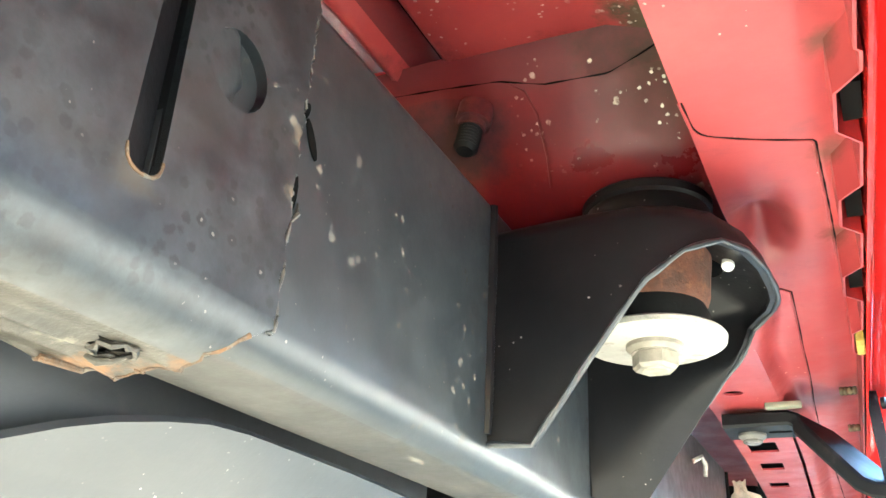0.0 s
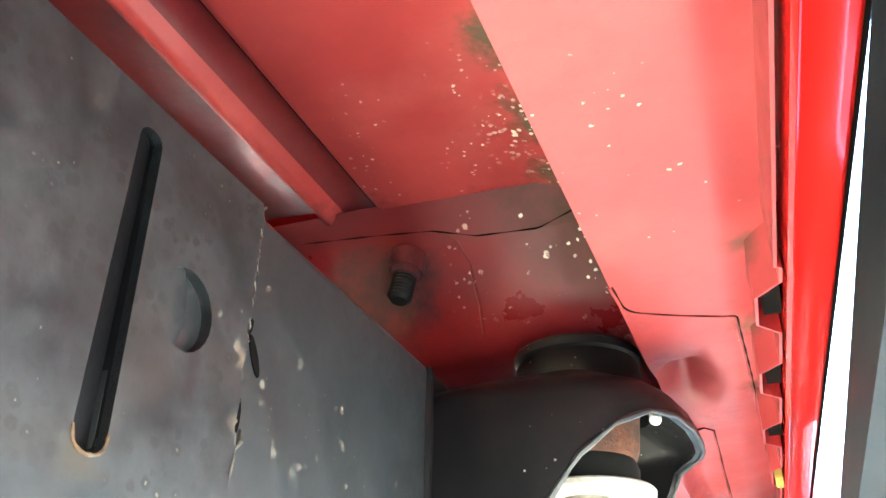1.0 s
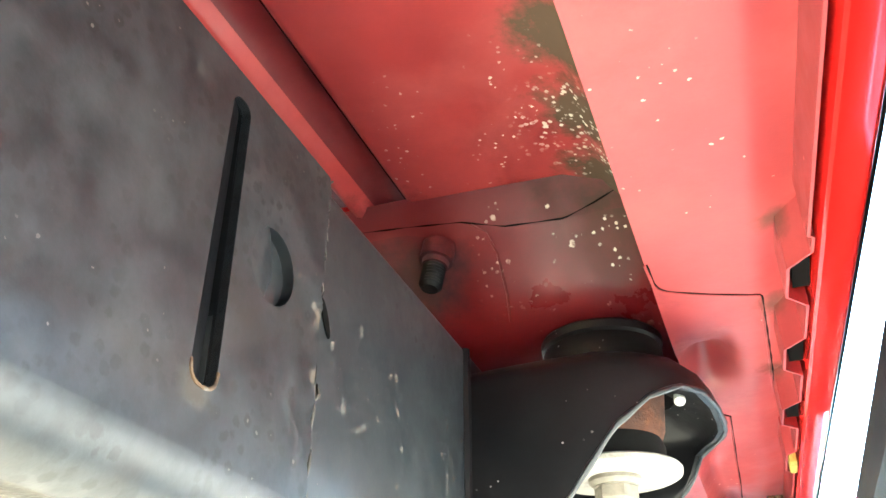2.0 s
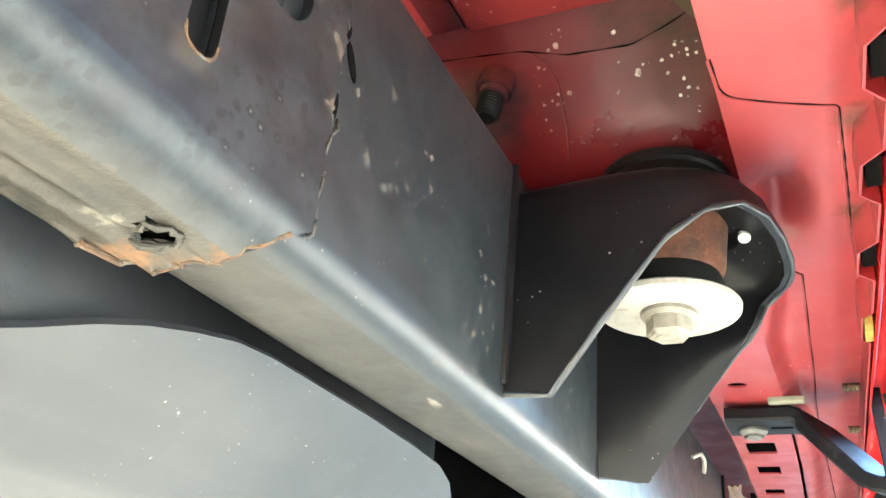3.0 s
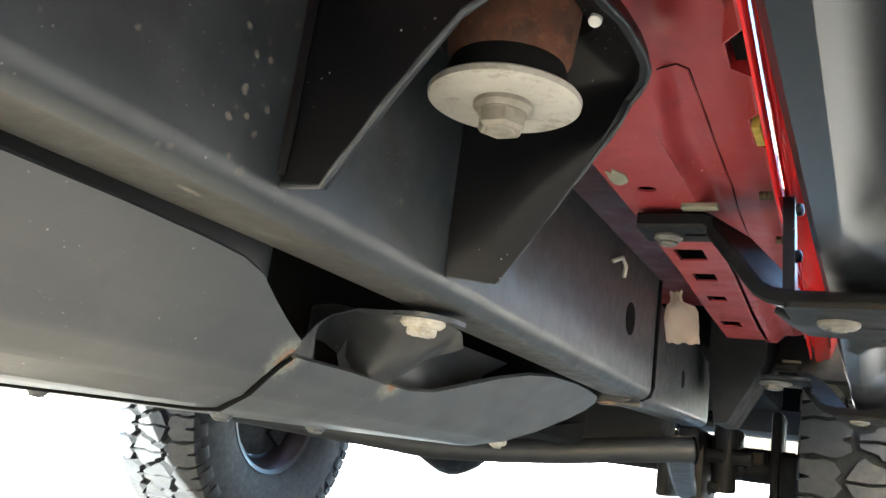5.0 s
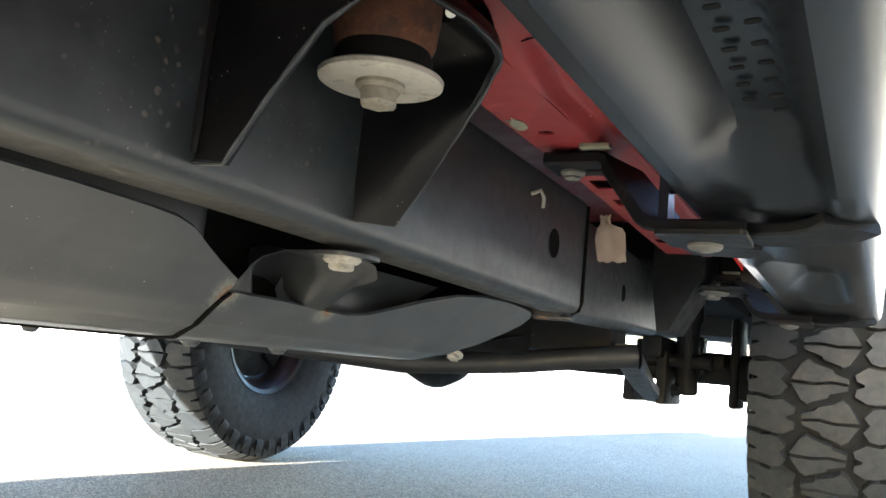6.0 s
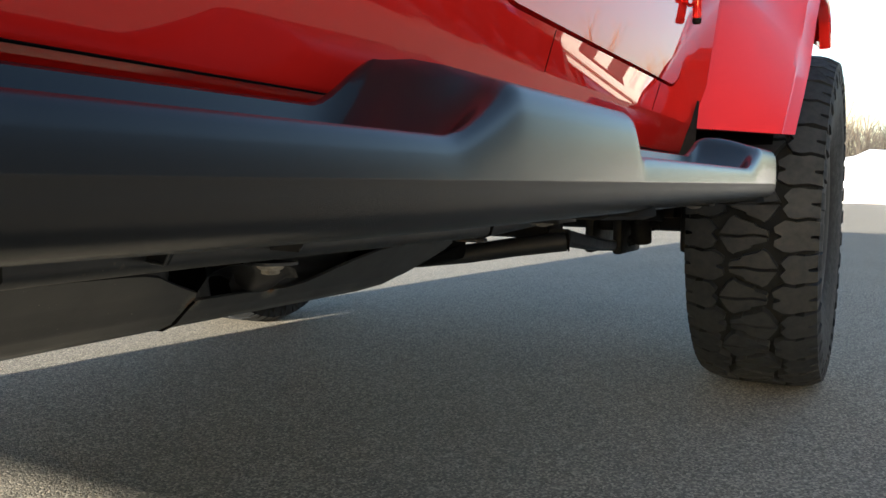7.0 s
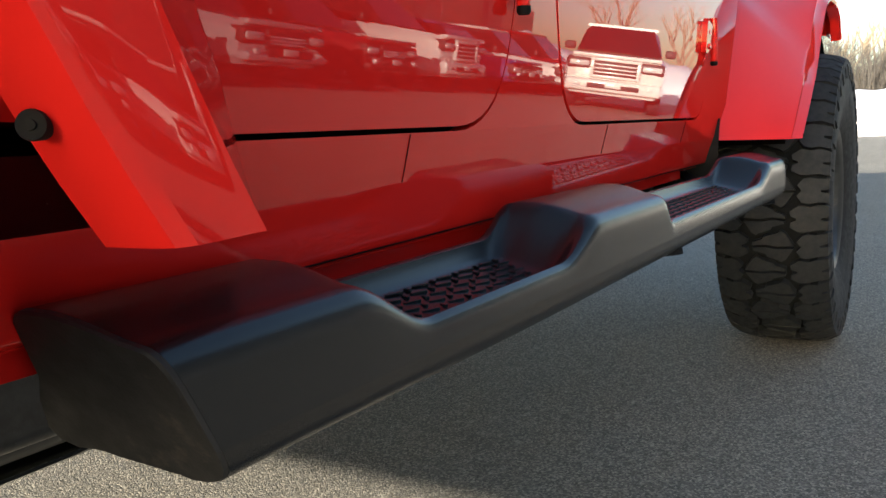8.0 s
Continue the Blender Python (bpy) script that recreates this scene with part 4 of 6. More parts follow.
sill_seam(rounded([(-0.0545, 0.340), (-0.0535, 0.367), (-0.030, 0.3795), (-0.0070, 0.3885), (-0.0068, 0.402), (-0.0058, 0.470), (-0.0056, 0.530)], [0, 0.008, 0.01, 0.004, 0.01, 0.02, 0])[:], 0.0005, "fine dark joint between the sill sheets")
sill_seam([(-0.050, 0.5495), (-0.0345, 0.5545), (-0.0355, 0.60), (-0.0375, 0.66), (-0.0395, 0.745), (-0.0425, 0.805), (-0.0450, 0.886), (-0.0450, 1.15), (-0.046, 1.40)], 0.0005, "fine dark joint along the sill")
part("sill_inner", loft([[V(-0.0552, y, 0.602), V(-0.0575, y, 0.63), V(-0.059, y, 0.70)] for y in (-0.9, 0.36)], closed=False, caps=False), M_RED_UNDER, car)

# pinch weld: flat outer flange and a wavy inner one with open pockets
own = loft([[V(pinch_x(y) + a, y, z) for a, z in ((-0.0008, 0.573), (0.0008, 0.573), (0.0008, 0.612), (-0.0008, 0.612))] for y in (-0.9, 0.0, 0.4, 0.7, 1.45)])
part("pinch_flange", own, M_RED, car, "red weld flange")
rows = [(-0.5, 0.0026), (0.298, 0.0026), (0.300, 0.0008)]
for yc in (0.335, 0.418, 0.505):
    rows += [(yc - 0.024, 0.0008), (yc - 0.013, 0.0095), (yc + 0.013, 0.0095), (yc + 0.024, 0.0008)]
rows += [(0.575, 0.0008), (0.582, 0.006), (0.618, 0.006), (0.626, 0.0008), (1.30, 0.0008)]
own = loft([[V(pinch_x(yy) - a - w, yy, z) for a, z in ((0.001, 0.577), (0.0022, 0.577), (0.0022, 0.612), (0.001, 0.612))] for yy, w in rows])
wave = part("wavy_flange", own, M_RED_UNDER, car, "wavy red flange with open drain pockets")
for yc in (0.335, 0.418, 0.505):
    # Near-black box stands for the shade inside the open pocket.
    part("pocket_shade", box(pinch_x(yc) - 0.0085, pinch_x(yc) - 0.0017, yc - 0.0125, yc + 0.0125, 0.581, 0.597), M_VOID, wave, "near-black fill for the shade inside the drain pocket")
own = box(-0.0040, 0.0010, 0.586, 0.614, 0.5735, 0.584, 0.001)
part("foam_plug", own, M_YELLOW, wave, "crumbly yellow foam plug")

# sill bracket with square holes
own = bmesh.new()
holes = [rounded([(x0, y0), (x1, y0), (x1, y1), (x0, y1)], 0.002, 3) for x0, x1, y0, y1 in ((-0.113, -0.086, 0.906, 0.948), (-0.111, -0.088, 1.002, 1.036), (-0.111, -0.090, 1.112, 1.140), (-0.114, -0.090, 1.268, 1.304))]
holes.append([(-0.097 + 0.0075 * math.cos(math.tau * k / 16), 0.731 + 0.0065 * math.sin(math.tau * k / 16)) for k in range(16)])
plate([(-0.122, 0.53), (-0.066, 0.53), (-0.066, 1.40), (-0.122, 1.40)], holes, 0.002, lambda a, b, d: (a - 0.014 * smoothstep(0.85, 1.4, b), b, 0.5885 + d), [("b", 0.86), ("b", 1.0), ("b", 1.2)], own)
sill_bracket = part("sill_bracket", own, M_RED_UNDER, car, "red sill bracket punched with square holes")
own = loft([[V(-0.122 - 0.014 * smoothstep(0.85, 1.4, y), y, 0.5885), V(-0.126 - 0.014 * smoothstep(0.85, 1.4, y), y, 0.597), V(-0.132 - 0.014 * smoothstep(0.85, 1.4, y), y, 0.70)] for y in (0.53, 0.86, 1.0, 1.2, 1.4)], closed=False, caps=False)
# Inner wall in the darker red, its shadow put into the colour.
part("bracket_wall", own, M_RED_DIRTY_SHADE, sill_bracket)
# Near-black sheet, as painted shade behind the punched holes.
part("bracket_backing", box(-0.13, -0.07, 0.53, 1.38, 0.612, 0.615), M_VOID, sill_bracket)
part("front_end", box(-0.138, -0.075, 1.398, 1.402, 0.59, 0.70), M_RED_UNDER, sill_bracket)
rnd = random.Random(8)
blot = [(-0.112 + (0.009 + rnd.uniform(-0.003, 0.003)) * math.cos(math.tau * k / 14), 0.703 + (0.016 + rnd.uniform(-0.005, 0.005)) * math.sin(math.tau * k / 14)) for k in range(14)]
part("sealer_patch", plate(blot, [], 0.0008, lambda a, b, d: (a, b, 0.5883 - d)), M_PRIMER, sill_bracket, "grey-green bare sealer patch")


# step arms: a bolted strap that bends down to a clamp under the step
def step_arm(y0, y1, label):
    w = 0.048
    pts = [(-0.114, y0, 0.578), (-0.062, y0, 0.578), (-0.052, y0 - 0.001, 0.5755), (-0.045, y0 - 0.004, 0.569), (-0.024, lerp(y0, y1, 0.4), 0.544), (-0.004, lerp(y0, y1, 0.75), 0.519), (0.002, lerp(y0, y1, 0.85), 0.5135), (0.012, lerp(y0, y1, 0.95), 0.510), (0.030, y1, 0.5095), (0.070, y1, 0.5095)]
    own = bar(pts, w, 0.012, bev=1)
    arm = part("step_arm", own, M_ARM, car, label)
    part("arm_bolt", hexbolt((-0.094, y0 + 0.004, 0.5718), (0, 0, -1), 0.014, 0.008, 0.0115), M_DULL, arm, "zinc bolt with washer")
    part("arm_slot", plate(rounded([(-0.080, y0 - 0.002), (-0.056, y0 - 0.002), (-0.056, y0 + 0.003), (-0.080, y0 + 0.003)], 0.002), [], 0.0006, lambda a, b, d: (a, b, 0.5716 + d)), M_VOID, arm, "dark slotted hole")
    part("arm_shim", box(-0.078, -0.050, y0 - 0.034, y0 - 0.0245, 0.5840, 0.5885, 0.001), M_PRIMER, arm, "pale shim plate")
    part("clamp_plate", plate(rounded([(0.004, y1 - 0.042), (0.074, y1 - 0.046), (0.072, y1 + 0.020), (0.006, y1 + 0.024)], 0.006), [], 0.004, lambda a, b, d: (a, b, 0.5035 - d)), M_ARM, arm)
    part("clamp_rib", bar([(-0.004, y1 + 0.066, 0.516), (0.010, y1 + 0.064, 0.5085), (0.040, y1 + 0.062, 0.5075), (0.068, y1 + 0.070, 0.5075)], 0.056, 0.010, bev=1), M_ARM, arm)
    part("clamp_bolt", hexbolt((0.036, y1 + 0.006, 0.4995), (0, 0, -1), 0.015, 0.006, 0.014), M_DULL, arm, "dull clamp bolt")
    part("saddle", bar([(0.066, y1 + 0.018, 0.5105), (0.090, y1 + 0.010, 0.5090), (0.115, y1 - 0.002, 0.5085), (0.132, y1 - 0.014, 0.5095), (0.144, y1 - 0.024, 0.5135)], 0.058, 0.010, bev=1), M_ARM, arm)
    return arm


step_arm(0.797, 0.757, "black steel step arm bolted to the sill bracket")
step_arm(1.615, 1.545, "black steel step arm further forward")
own = plate(rounded([(0.742, 0.512), (0.768, 0.512), (0.772, 0.588), (0.756, 0.592)], 0.006), [], 0.005, lambda a, b, d: (-0.001 + 1.6 * d - 0.05 * (b - 0.55), a, b))
clip = part("hanger_strap", own, M_BRACKET, car, "black hanger strap against the sill")
for sy, sz in ((0.766, 0.590), (0.889, 0.590)):
    part("weld_stud", rod([(-0.021 + 0.0016 * k, sy, sz + 0.004) for k in range(9)], [0.0030 + 0.0006 * (k % 2) for k in range(9)], 10), M_STUD, clip, "dull brass-coloured threaded stud")
for sz in (0.545, 0.580):
    part("rivet", lathe([(0, 0.005), (0.003, 0.0045), (0.004, 0.002)], (0.0075, 0.757, sz), (1, -0.3, 0), 12), M_BRACKET, clip)


# ---- skid plates under the tank and gearbox ----
SK = [(-1.62, 0.372), (-0.302, 0.383), (-0.285, 0.3845), (-0.262, 0.393), (-0.247, 0.406), (-0.238, 0.418), (-0.227, 0.431), (-0.2145, 0.444), (-0.205, 0.454), (-0.198, 0.462)]
SK_LEN = [0.0]
for (xa, za), (xb, zb) in zip(SK, SK[1:]):
    SK_LEN.append(SK_LEN[-1] + math.hypot(xb - xa, zb - za))


def skid_place(s, y, d):
    """s: metres round the section, counted from the edge of the flat bottom (up the side: plus)."""
    s += SK_LEN[1]
    i = max(k for k in range(len(SK) - 1) if SK_LEN[k] <= max(s, 0))
    t = (s - SK_LEN[i]) / (SK_LEN[i + 1] - SK_LEN[i])
    (xa, za), (xb, zb) = SK[i], SK[i + 1]
    nx, nz = -(zb - za), xb - xa
    n = math.hypot(nx, nz)
    return (lerp(xa, xb, t) + d * nx / n, y, lerp(za, zb, t) + d * nz / n)


def height_s(z):
    """The way round the section at which the side is z high."""
    for k in range(2, len(SK)):
        if SK[k][1] >= z:
            t = (z - SK[k - 1][1]) / (SK[k][1] - SK[k - 1][1])
            return lerp(SK_LEN[k - 1], SK_LEN[k], t) - SK_LEN[1]
    return SK_LEN[-1] - SK_LEN[1]


S = height_s
seams = [("a", SK_LEN[k] - SK_LEN[1]) for k in range(1, len(SK) - 1)] + [("a", -0.001 + 0.006 * k) for k in range(18)]
rear = [(-1.30, -0.9), (S(0.39), -0.9), (S(0.395), 0.02), (S(0.405), 0.10), (S(0.418), 0.145), (S(0.429), 0.175), (S(0.437), 0.196), (S(0.4435), 0.211), (S(0.4485), 0.226), (S(0.4525), 0.243), (S(0.4555), 0.260), (S(0.4565), 0.280), (S(0.4562), 0.35), (S(0.455), 0.40), (S(0.4535), 0.428), (S(0.450), 0.447), (S(0.442), 0.469), (S(0.435), 0.490), (S(0.430), 0.506), (S(0.427), 0.516), (S(0.422), 0.5175), (S(0.415), 0.5135), (S(0.405), 0.510), (S(0.395), 0.511), (S(0.388), 0.515), (S(0.384), 0.520), (-0.02, 0.522), (-1.30, 0.522)]
part("rear_skid_plate", plate(rear, [], 0.0035, skid_place, seams), M_SKID, car, "satin grey steel tank skid plate with fine scratches")
front = [(-1.30, 0.526), (-0.02, 0.526), (S(0.384), 0.524), (S(0.388), 0.519), (S(0.395), 0.515), (S(0.405), 0.514), (S(0.4135), 0.517), (S(0.418), 0.524), (S(0.4178), 0.58), (S(0.4158), 0.64), (S(0.4155), 0.668), (S(0.4185), 0.70), (S(0.428), 0.735), (S(0.440), 0.775), (S(0.450), 0.82), (S(0.4555), 0.87), (S(0.457), 0.93), (S(0.4555), 0.985), (S(0.4535), 1.015), (S(0.448), 1.027), (S(0.438), 1.022), (S(0.428), 1.005), (S(0.415), 0.972), (S(0.402), 0.932), (S(0.391), 0.900), (S(0.3845), 0.882), (-0.01, 0.868), (-1.30, 0.862)]
front_skid = part("front_skid_plate", plate(front, [], 0.0035, skid_place, seams), M_SKID, car, "grey front skid plate with a wavy cut edge")
# scooped strap that ties the front skid to the rail
upper = [(-0.2425, 0.521, 0.4185), (-0.2405, 0.5325, 0.432), (-0.235, 0.535, 0.441), (-0.228, 0.538, 0.447), (-0.215, 0.546, 0.453), (-0.200, 0.558, 0.4550), (-0.188, 0.566, 0.4555), (-0.175, 0.578, 0.4545), (-0.1665, 0.590, 0.449), (-0.1665, 0.594, 0.440)]
lower = [(-0.2425, 0.523, 0.4165), (-0.2425, 0.56, 0.4165), (-0.2425, 0.60, 0.4165), (-0.240, 0.632, 0.4155), (-0.236, 0.643, 0.416)]
rows = []
for k in range(49):
    t = k / 48
    a, b = along(upper, t), along(lower, t)
    deep = 0.036 * smoothstep(0.20, 0.32, t) * (1 - smoothstep(0.44, 0.74, t)) + 0.008 * smoothstep(0.90, 1, t)
    rows.append([a.lerp(b, v) + V(-0.62, 0.15, 0.55) * deep * smoothstep(0.0, 0.45, v) + V(0.004, -0.010, -0.004) * smoothstep(0.55, 0.80, t) * (1 - smoothstep(0.86, 1, t)) * 4 * v * (1 - v) for v in [m / 16 for m in range(17)]])
own = loft(rows, closed=False, caps=False)
bmesh.ops.solidify(own, geom=own.faces[:], thickness=0.0022)
part("curled_strap", own, M_SKID, front_skid, "scooped steel tie strap", smooth=60)
own = loft([[V(-0.246, y, 0.414), V(-0.252, y, 0.428), V(-0.244, y, 0.444), V(-0.222, y, 0.4565)] for y in (0.585, 0.64, 0.70, 0.80)], closed=False, caps=False)
bmesh.ops.solidify(own, geom=own.faces[:], thickness=0.002)
part("inner_web", own, M_SKID, front_skid, "pale hollow web behind the strap", smooth=60)
tab = rounded([(-0.203, 0.560), (-0.180, 0.560), (-0.1675, 0.578), (-0.1675, 0.600), (-0.203, 0.600)], 0.006)
part("strap_tab", plate(tab, [], 0.003, lambda a, b, d: (a, b, 0.4558 - d)), M_SKID, front_skid)
part("strap_bolt", hexbolt((-0.1885, 0.578, 0.4528), (0, 0, -1), 0.0185, 0.0095, 0.0148), M_ZINC, front_skid, "pale flange bolt")
for bx, by, bz in ((-0.396, 1.209, 0.396), (-0.295, 1.178, 0.423)):
    part("skid_bolt", hexbolt((bx, by, bz + 0.004), (0, -0.5, -0.8), 0.017, 0.010, 0.0135), M_ZINC, front_skid, "pale flange bolt")
# sloping front leaf with those bolts
own = loft([[V(-1.3, 0.87, 0.386), V(-0.31, 0.88, 0.386), V(-0.262, 0.90, 0.392)], [V(-1.3, 1.0, 0.388), V(-0.36, 1.04, 0.394), V(-0.25, 1.03, 0.420)], [V(-1.3, 1.24, 0.392), V(-0.43, 1.228, 0.400), V(-0.272, 1.212, 0.437)]], closed=False, caps=False)
bmesh.ops.solidify(own, geom=own.faces[:], thickness=0.003)
part("front_leaf", own, M_SKID, front_skid)
seam = [(0.4175, 0.5195), (0.413, 0.5155), (0.405, 0.512), (0.395, 0.513), (0.388, 0.517), (0.3845, 0.521)]
part("seam_gap", rod([skid_place(S(z), y + 0.0006, -0.0002) for z, y in seam] + [skid_place(-0.006, 0.524, -0.0002), skid_place(-0.06, 0.524, -0.0002), skid_place(-0.5, 0.524, -0.0002)], [0.0013, 0.0017, 0.0020, 0.0022, 0.0022, 0.0022, 0.002, 0.002, 0.002], 8), M_VOID, front_skid, "dark open joint between the plates")
part("rust_seam", rod([skid_place(S(z), y, 0.002) for z, y in seam], 0.0011, 6), M_RUST_BRIGHT, front_skid, "rusty joint between the plates")
# tank behind the skid
own = box(-1.2, -0.232, -0.8, 0.50, 0.412, 0.60, 0.034, seg=5)
# The shade above the skid is put into the support's near-black colour.
part("gearbox_support", box(-1.2, -0.268, 0.49, 1.2, 0.405, 0.60, 0.015), M_VOID, car, "gearbox support, near-black for the shade above the skid")
part("fuel_tank", own, M_TANK, car, "black plastic tank behind the skid plate")
for bx, by in ((-0.43, 0.692), (-0.419, 0.815), (-0.62, 0.66), (-0.78, 0.72), (-1.0, 0.66), (-1.15, 0.70)):
    part("skid_nut", hexbolt((bx, by, skid_place(bx + 0.302, by, 0)[2] + 0.001), (0, 0, -1), 0.013, 0.007, 0.010), M_SKID, front_skid)

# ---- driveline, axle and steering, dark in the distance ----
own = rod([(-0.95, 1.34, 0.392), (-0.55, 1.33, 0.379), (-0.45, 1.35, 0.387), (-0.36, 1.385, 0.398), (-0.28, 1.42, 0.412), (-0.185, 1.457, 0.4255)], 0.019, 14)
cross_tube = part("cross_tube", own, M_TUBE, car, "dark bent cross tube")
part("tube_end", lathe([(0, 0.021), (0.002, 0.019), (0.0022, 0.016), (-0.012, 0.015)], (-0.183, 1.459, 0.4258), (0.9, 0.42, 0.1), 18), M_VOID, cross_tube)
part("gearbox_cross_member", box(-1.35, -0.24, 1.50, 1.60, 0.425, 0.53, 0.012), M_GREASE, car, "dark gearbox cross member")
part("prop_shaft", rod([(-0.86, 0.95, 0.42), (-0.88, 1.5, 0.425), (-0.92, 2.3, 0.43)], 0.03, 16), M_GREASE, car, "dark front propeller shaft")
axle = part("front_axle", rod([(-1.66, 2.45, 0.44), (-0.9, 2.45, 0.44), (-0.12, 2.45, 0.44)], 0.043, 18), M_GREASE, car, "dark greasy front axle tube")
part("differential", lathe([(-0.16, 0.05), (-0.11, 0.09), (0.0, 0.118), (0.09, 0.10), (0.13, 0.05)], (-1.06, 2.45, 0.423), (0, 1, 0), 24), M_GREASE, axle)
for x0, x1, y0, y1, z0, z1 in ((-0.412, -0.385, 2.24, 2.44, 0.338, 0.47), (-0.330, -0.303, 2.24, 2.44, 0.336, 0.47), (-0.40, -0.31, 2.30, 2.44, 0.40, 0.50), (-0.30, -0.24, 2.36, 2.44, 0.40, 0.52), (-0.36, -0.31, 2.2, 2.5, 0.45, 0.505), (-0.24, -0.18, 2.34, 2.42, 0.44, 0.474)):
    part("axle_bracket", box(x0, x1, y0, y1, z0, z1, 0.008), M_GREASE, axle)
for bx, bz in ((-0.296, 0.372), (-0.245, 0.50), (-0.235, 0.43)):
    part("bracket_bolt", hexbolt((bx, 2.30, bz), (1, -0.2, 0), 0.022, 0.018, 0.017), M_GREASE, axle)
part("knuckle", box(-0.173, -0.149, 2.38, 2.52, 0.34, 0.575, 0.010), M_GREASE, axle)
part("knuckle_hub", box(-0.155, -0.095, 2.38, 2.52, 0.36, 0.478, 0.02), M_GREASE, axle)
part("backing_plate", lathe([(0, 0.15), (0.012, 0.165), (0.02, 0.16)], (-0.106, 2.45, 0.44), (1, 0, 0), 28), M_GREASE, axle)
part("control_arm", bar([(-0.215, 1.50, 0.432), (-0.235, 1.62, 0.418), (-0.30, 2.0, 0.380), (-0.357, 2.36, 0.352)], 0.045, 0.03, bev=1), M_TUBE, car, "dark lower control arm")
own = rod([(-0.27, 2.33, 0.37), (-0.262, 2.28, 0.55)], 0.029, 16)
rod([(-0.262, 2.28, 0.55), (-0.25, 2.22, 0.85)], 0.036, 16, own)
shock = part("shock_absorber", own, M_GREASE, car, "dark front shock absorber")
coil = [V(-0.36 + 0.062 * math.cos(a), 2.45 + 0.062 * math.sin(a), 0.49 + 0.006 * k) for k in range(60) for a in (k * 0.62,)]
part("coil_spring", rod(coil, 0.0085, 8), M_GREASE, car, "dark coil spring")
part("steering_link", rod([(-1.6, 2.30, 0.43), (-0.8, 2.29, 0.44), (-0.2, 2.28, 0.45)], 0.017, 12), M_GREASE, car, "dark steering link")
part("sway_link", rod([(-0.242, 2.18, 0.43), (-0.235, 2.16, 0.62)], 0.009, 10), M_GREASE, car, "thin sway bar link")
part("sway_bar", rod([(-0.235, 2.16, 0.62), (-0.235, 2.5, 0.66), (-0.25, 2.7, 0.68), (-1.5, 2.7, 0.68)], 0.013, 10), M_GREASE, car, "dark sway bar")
own = plate([(-0.172, 0.66), (-0.172, 0.55), (-0.160, 0.470), (-0.141, 0.472), (-0.090, 0.567), (-0.085, 0.66)], [], 0.13, lambda a, b, d: (a, 1.47 + d, b))
part("body_bracket", own, M_GREASE, car, "black body bracket")
part("bracket_nut", hexbolt((-0.083, 1.53, 0.545), (0, 0, -1), 0.022, 0.012, 0.026), M_DULL, car, "pale nut on a bracket")
part("bracket_floor", box(-0.15, -0.03, 1.49, 1.60, 0.546, 0.552, 0.002), M_GREASE, car)
own = loft([[V(x, y, z) for x in (-0.085, -0.02, 0.020)] for y, z in ((1.632, 0.705), (1.618, 0.66), (1.606, 0.61), (1.612, 0.565), (1.622, 0.560), (1.616, 0.61), (1.628, 0.66), (1.642, 0.705))], closed=False, caps=False)
part("wheel_house_liner", own, M_GREASE, car, "dark liner behind the front wheel opening")
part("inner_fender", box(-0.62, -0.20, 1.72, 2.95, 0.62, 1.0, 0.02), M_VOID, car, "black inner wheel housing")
# crumpled label hanging off the rail
rows = []
for k, (x0, x1, z) in enumerate(((-0.157, -0.141, 0.590), (-0.156, -0.142, 0.583), (-0.1565, -0.141, 0.578), (-0.160, -0.128, 0.574), (-0.161, -0.1245, 0.568), (-0.162, -0.1235, 0.559), (-0.161, -0.122, 0.550), (-0.160, -0.1215, 0.541), (-0.159, -0.120, 0.533), (-0.156, -0.121, 0.531))):
    rows.append([V(lerp(x0, x1, m / 9), 1.1 + 0.0030 * math.sin(k * 0.9 + m * 0.5) + 0.0014 * math.sin(m * 1.3 - k * 0.8) + 0.0012 * k, z + 0.0012 * math.sin(m * 1.7)) for m in range(10)])
own = loft(rows, closed=False, caps=False)
bmesh.ops.solidify(own, geom=own.faces[:], thickness=0.0006)
label_tag = part("paper_tag", own, M_TAPE, rail, "crumpled beige paper tag with worn print", smooth=70)
part("cable_clip", rod([(-0.155, 0.855, 0.563), (-0.148, 0.862, 0.568), (-0.146, 0.868, 0.562), (-0.148, 0.872, 0.552)], 0.0022, 8), M_ZINC, rail, "small pale wire clip")

# ---- side step ----
def ramp_up(a, b, t):
    """A slope that starts gently and ends in a tight round."""
    t = min(1.0, max(0.0, (t - a) / (b - a)))
    return 1.0 if t >= 1 else min(1.0, 1.10 * t ** 1.35)


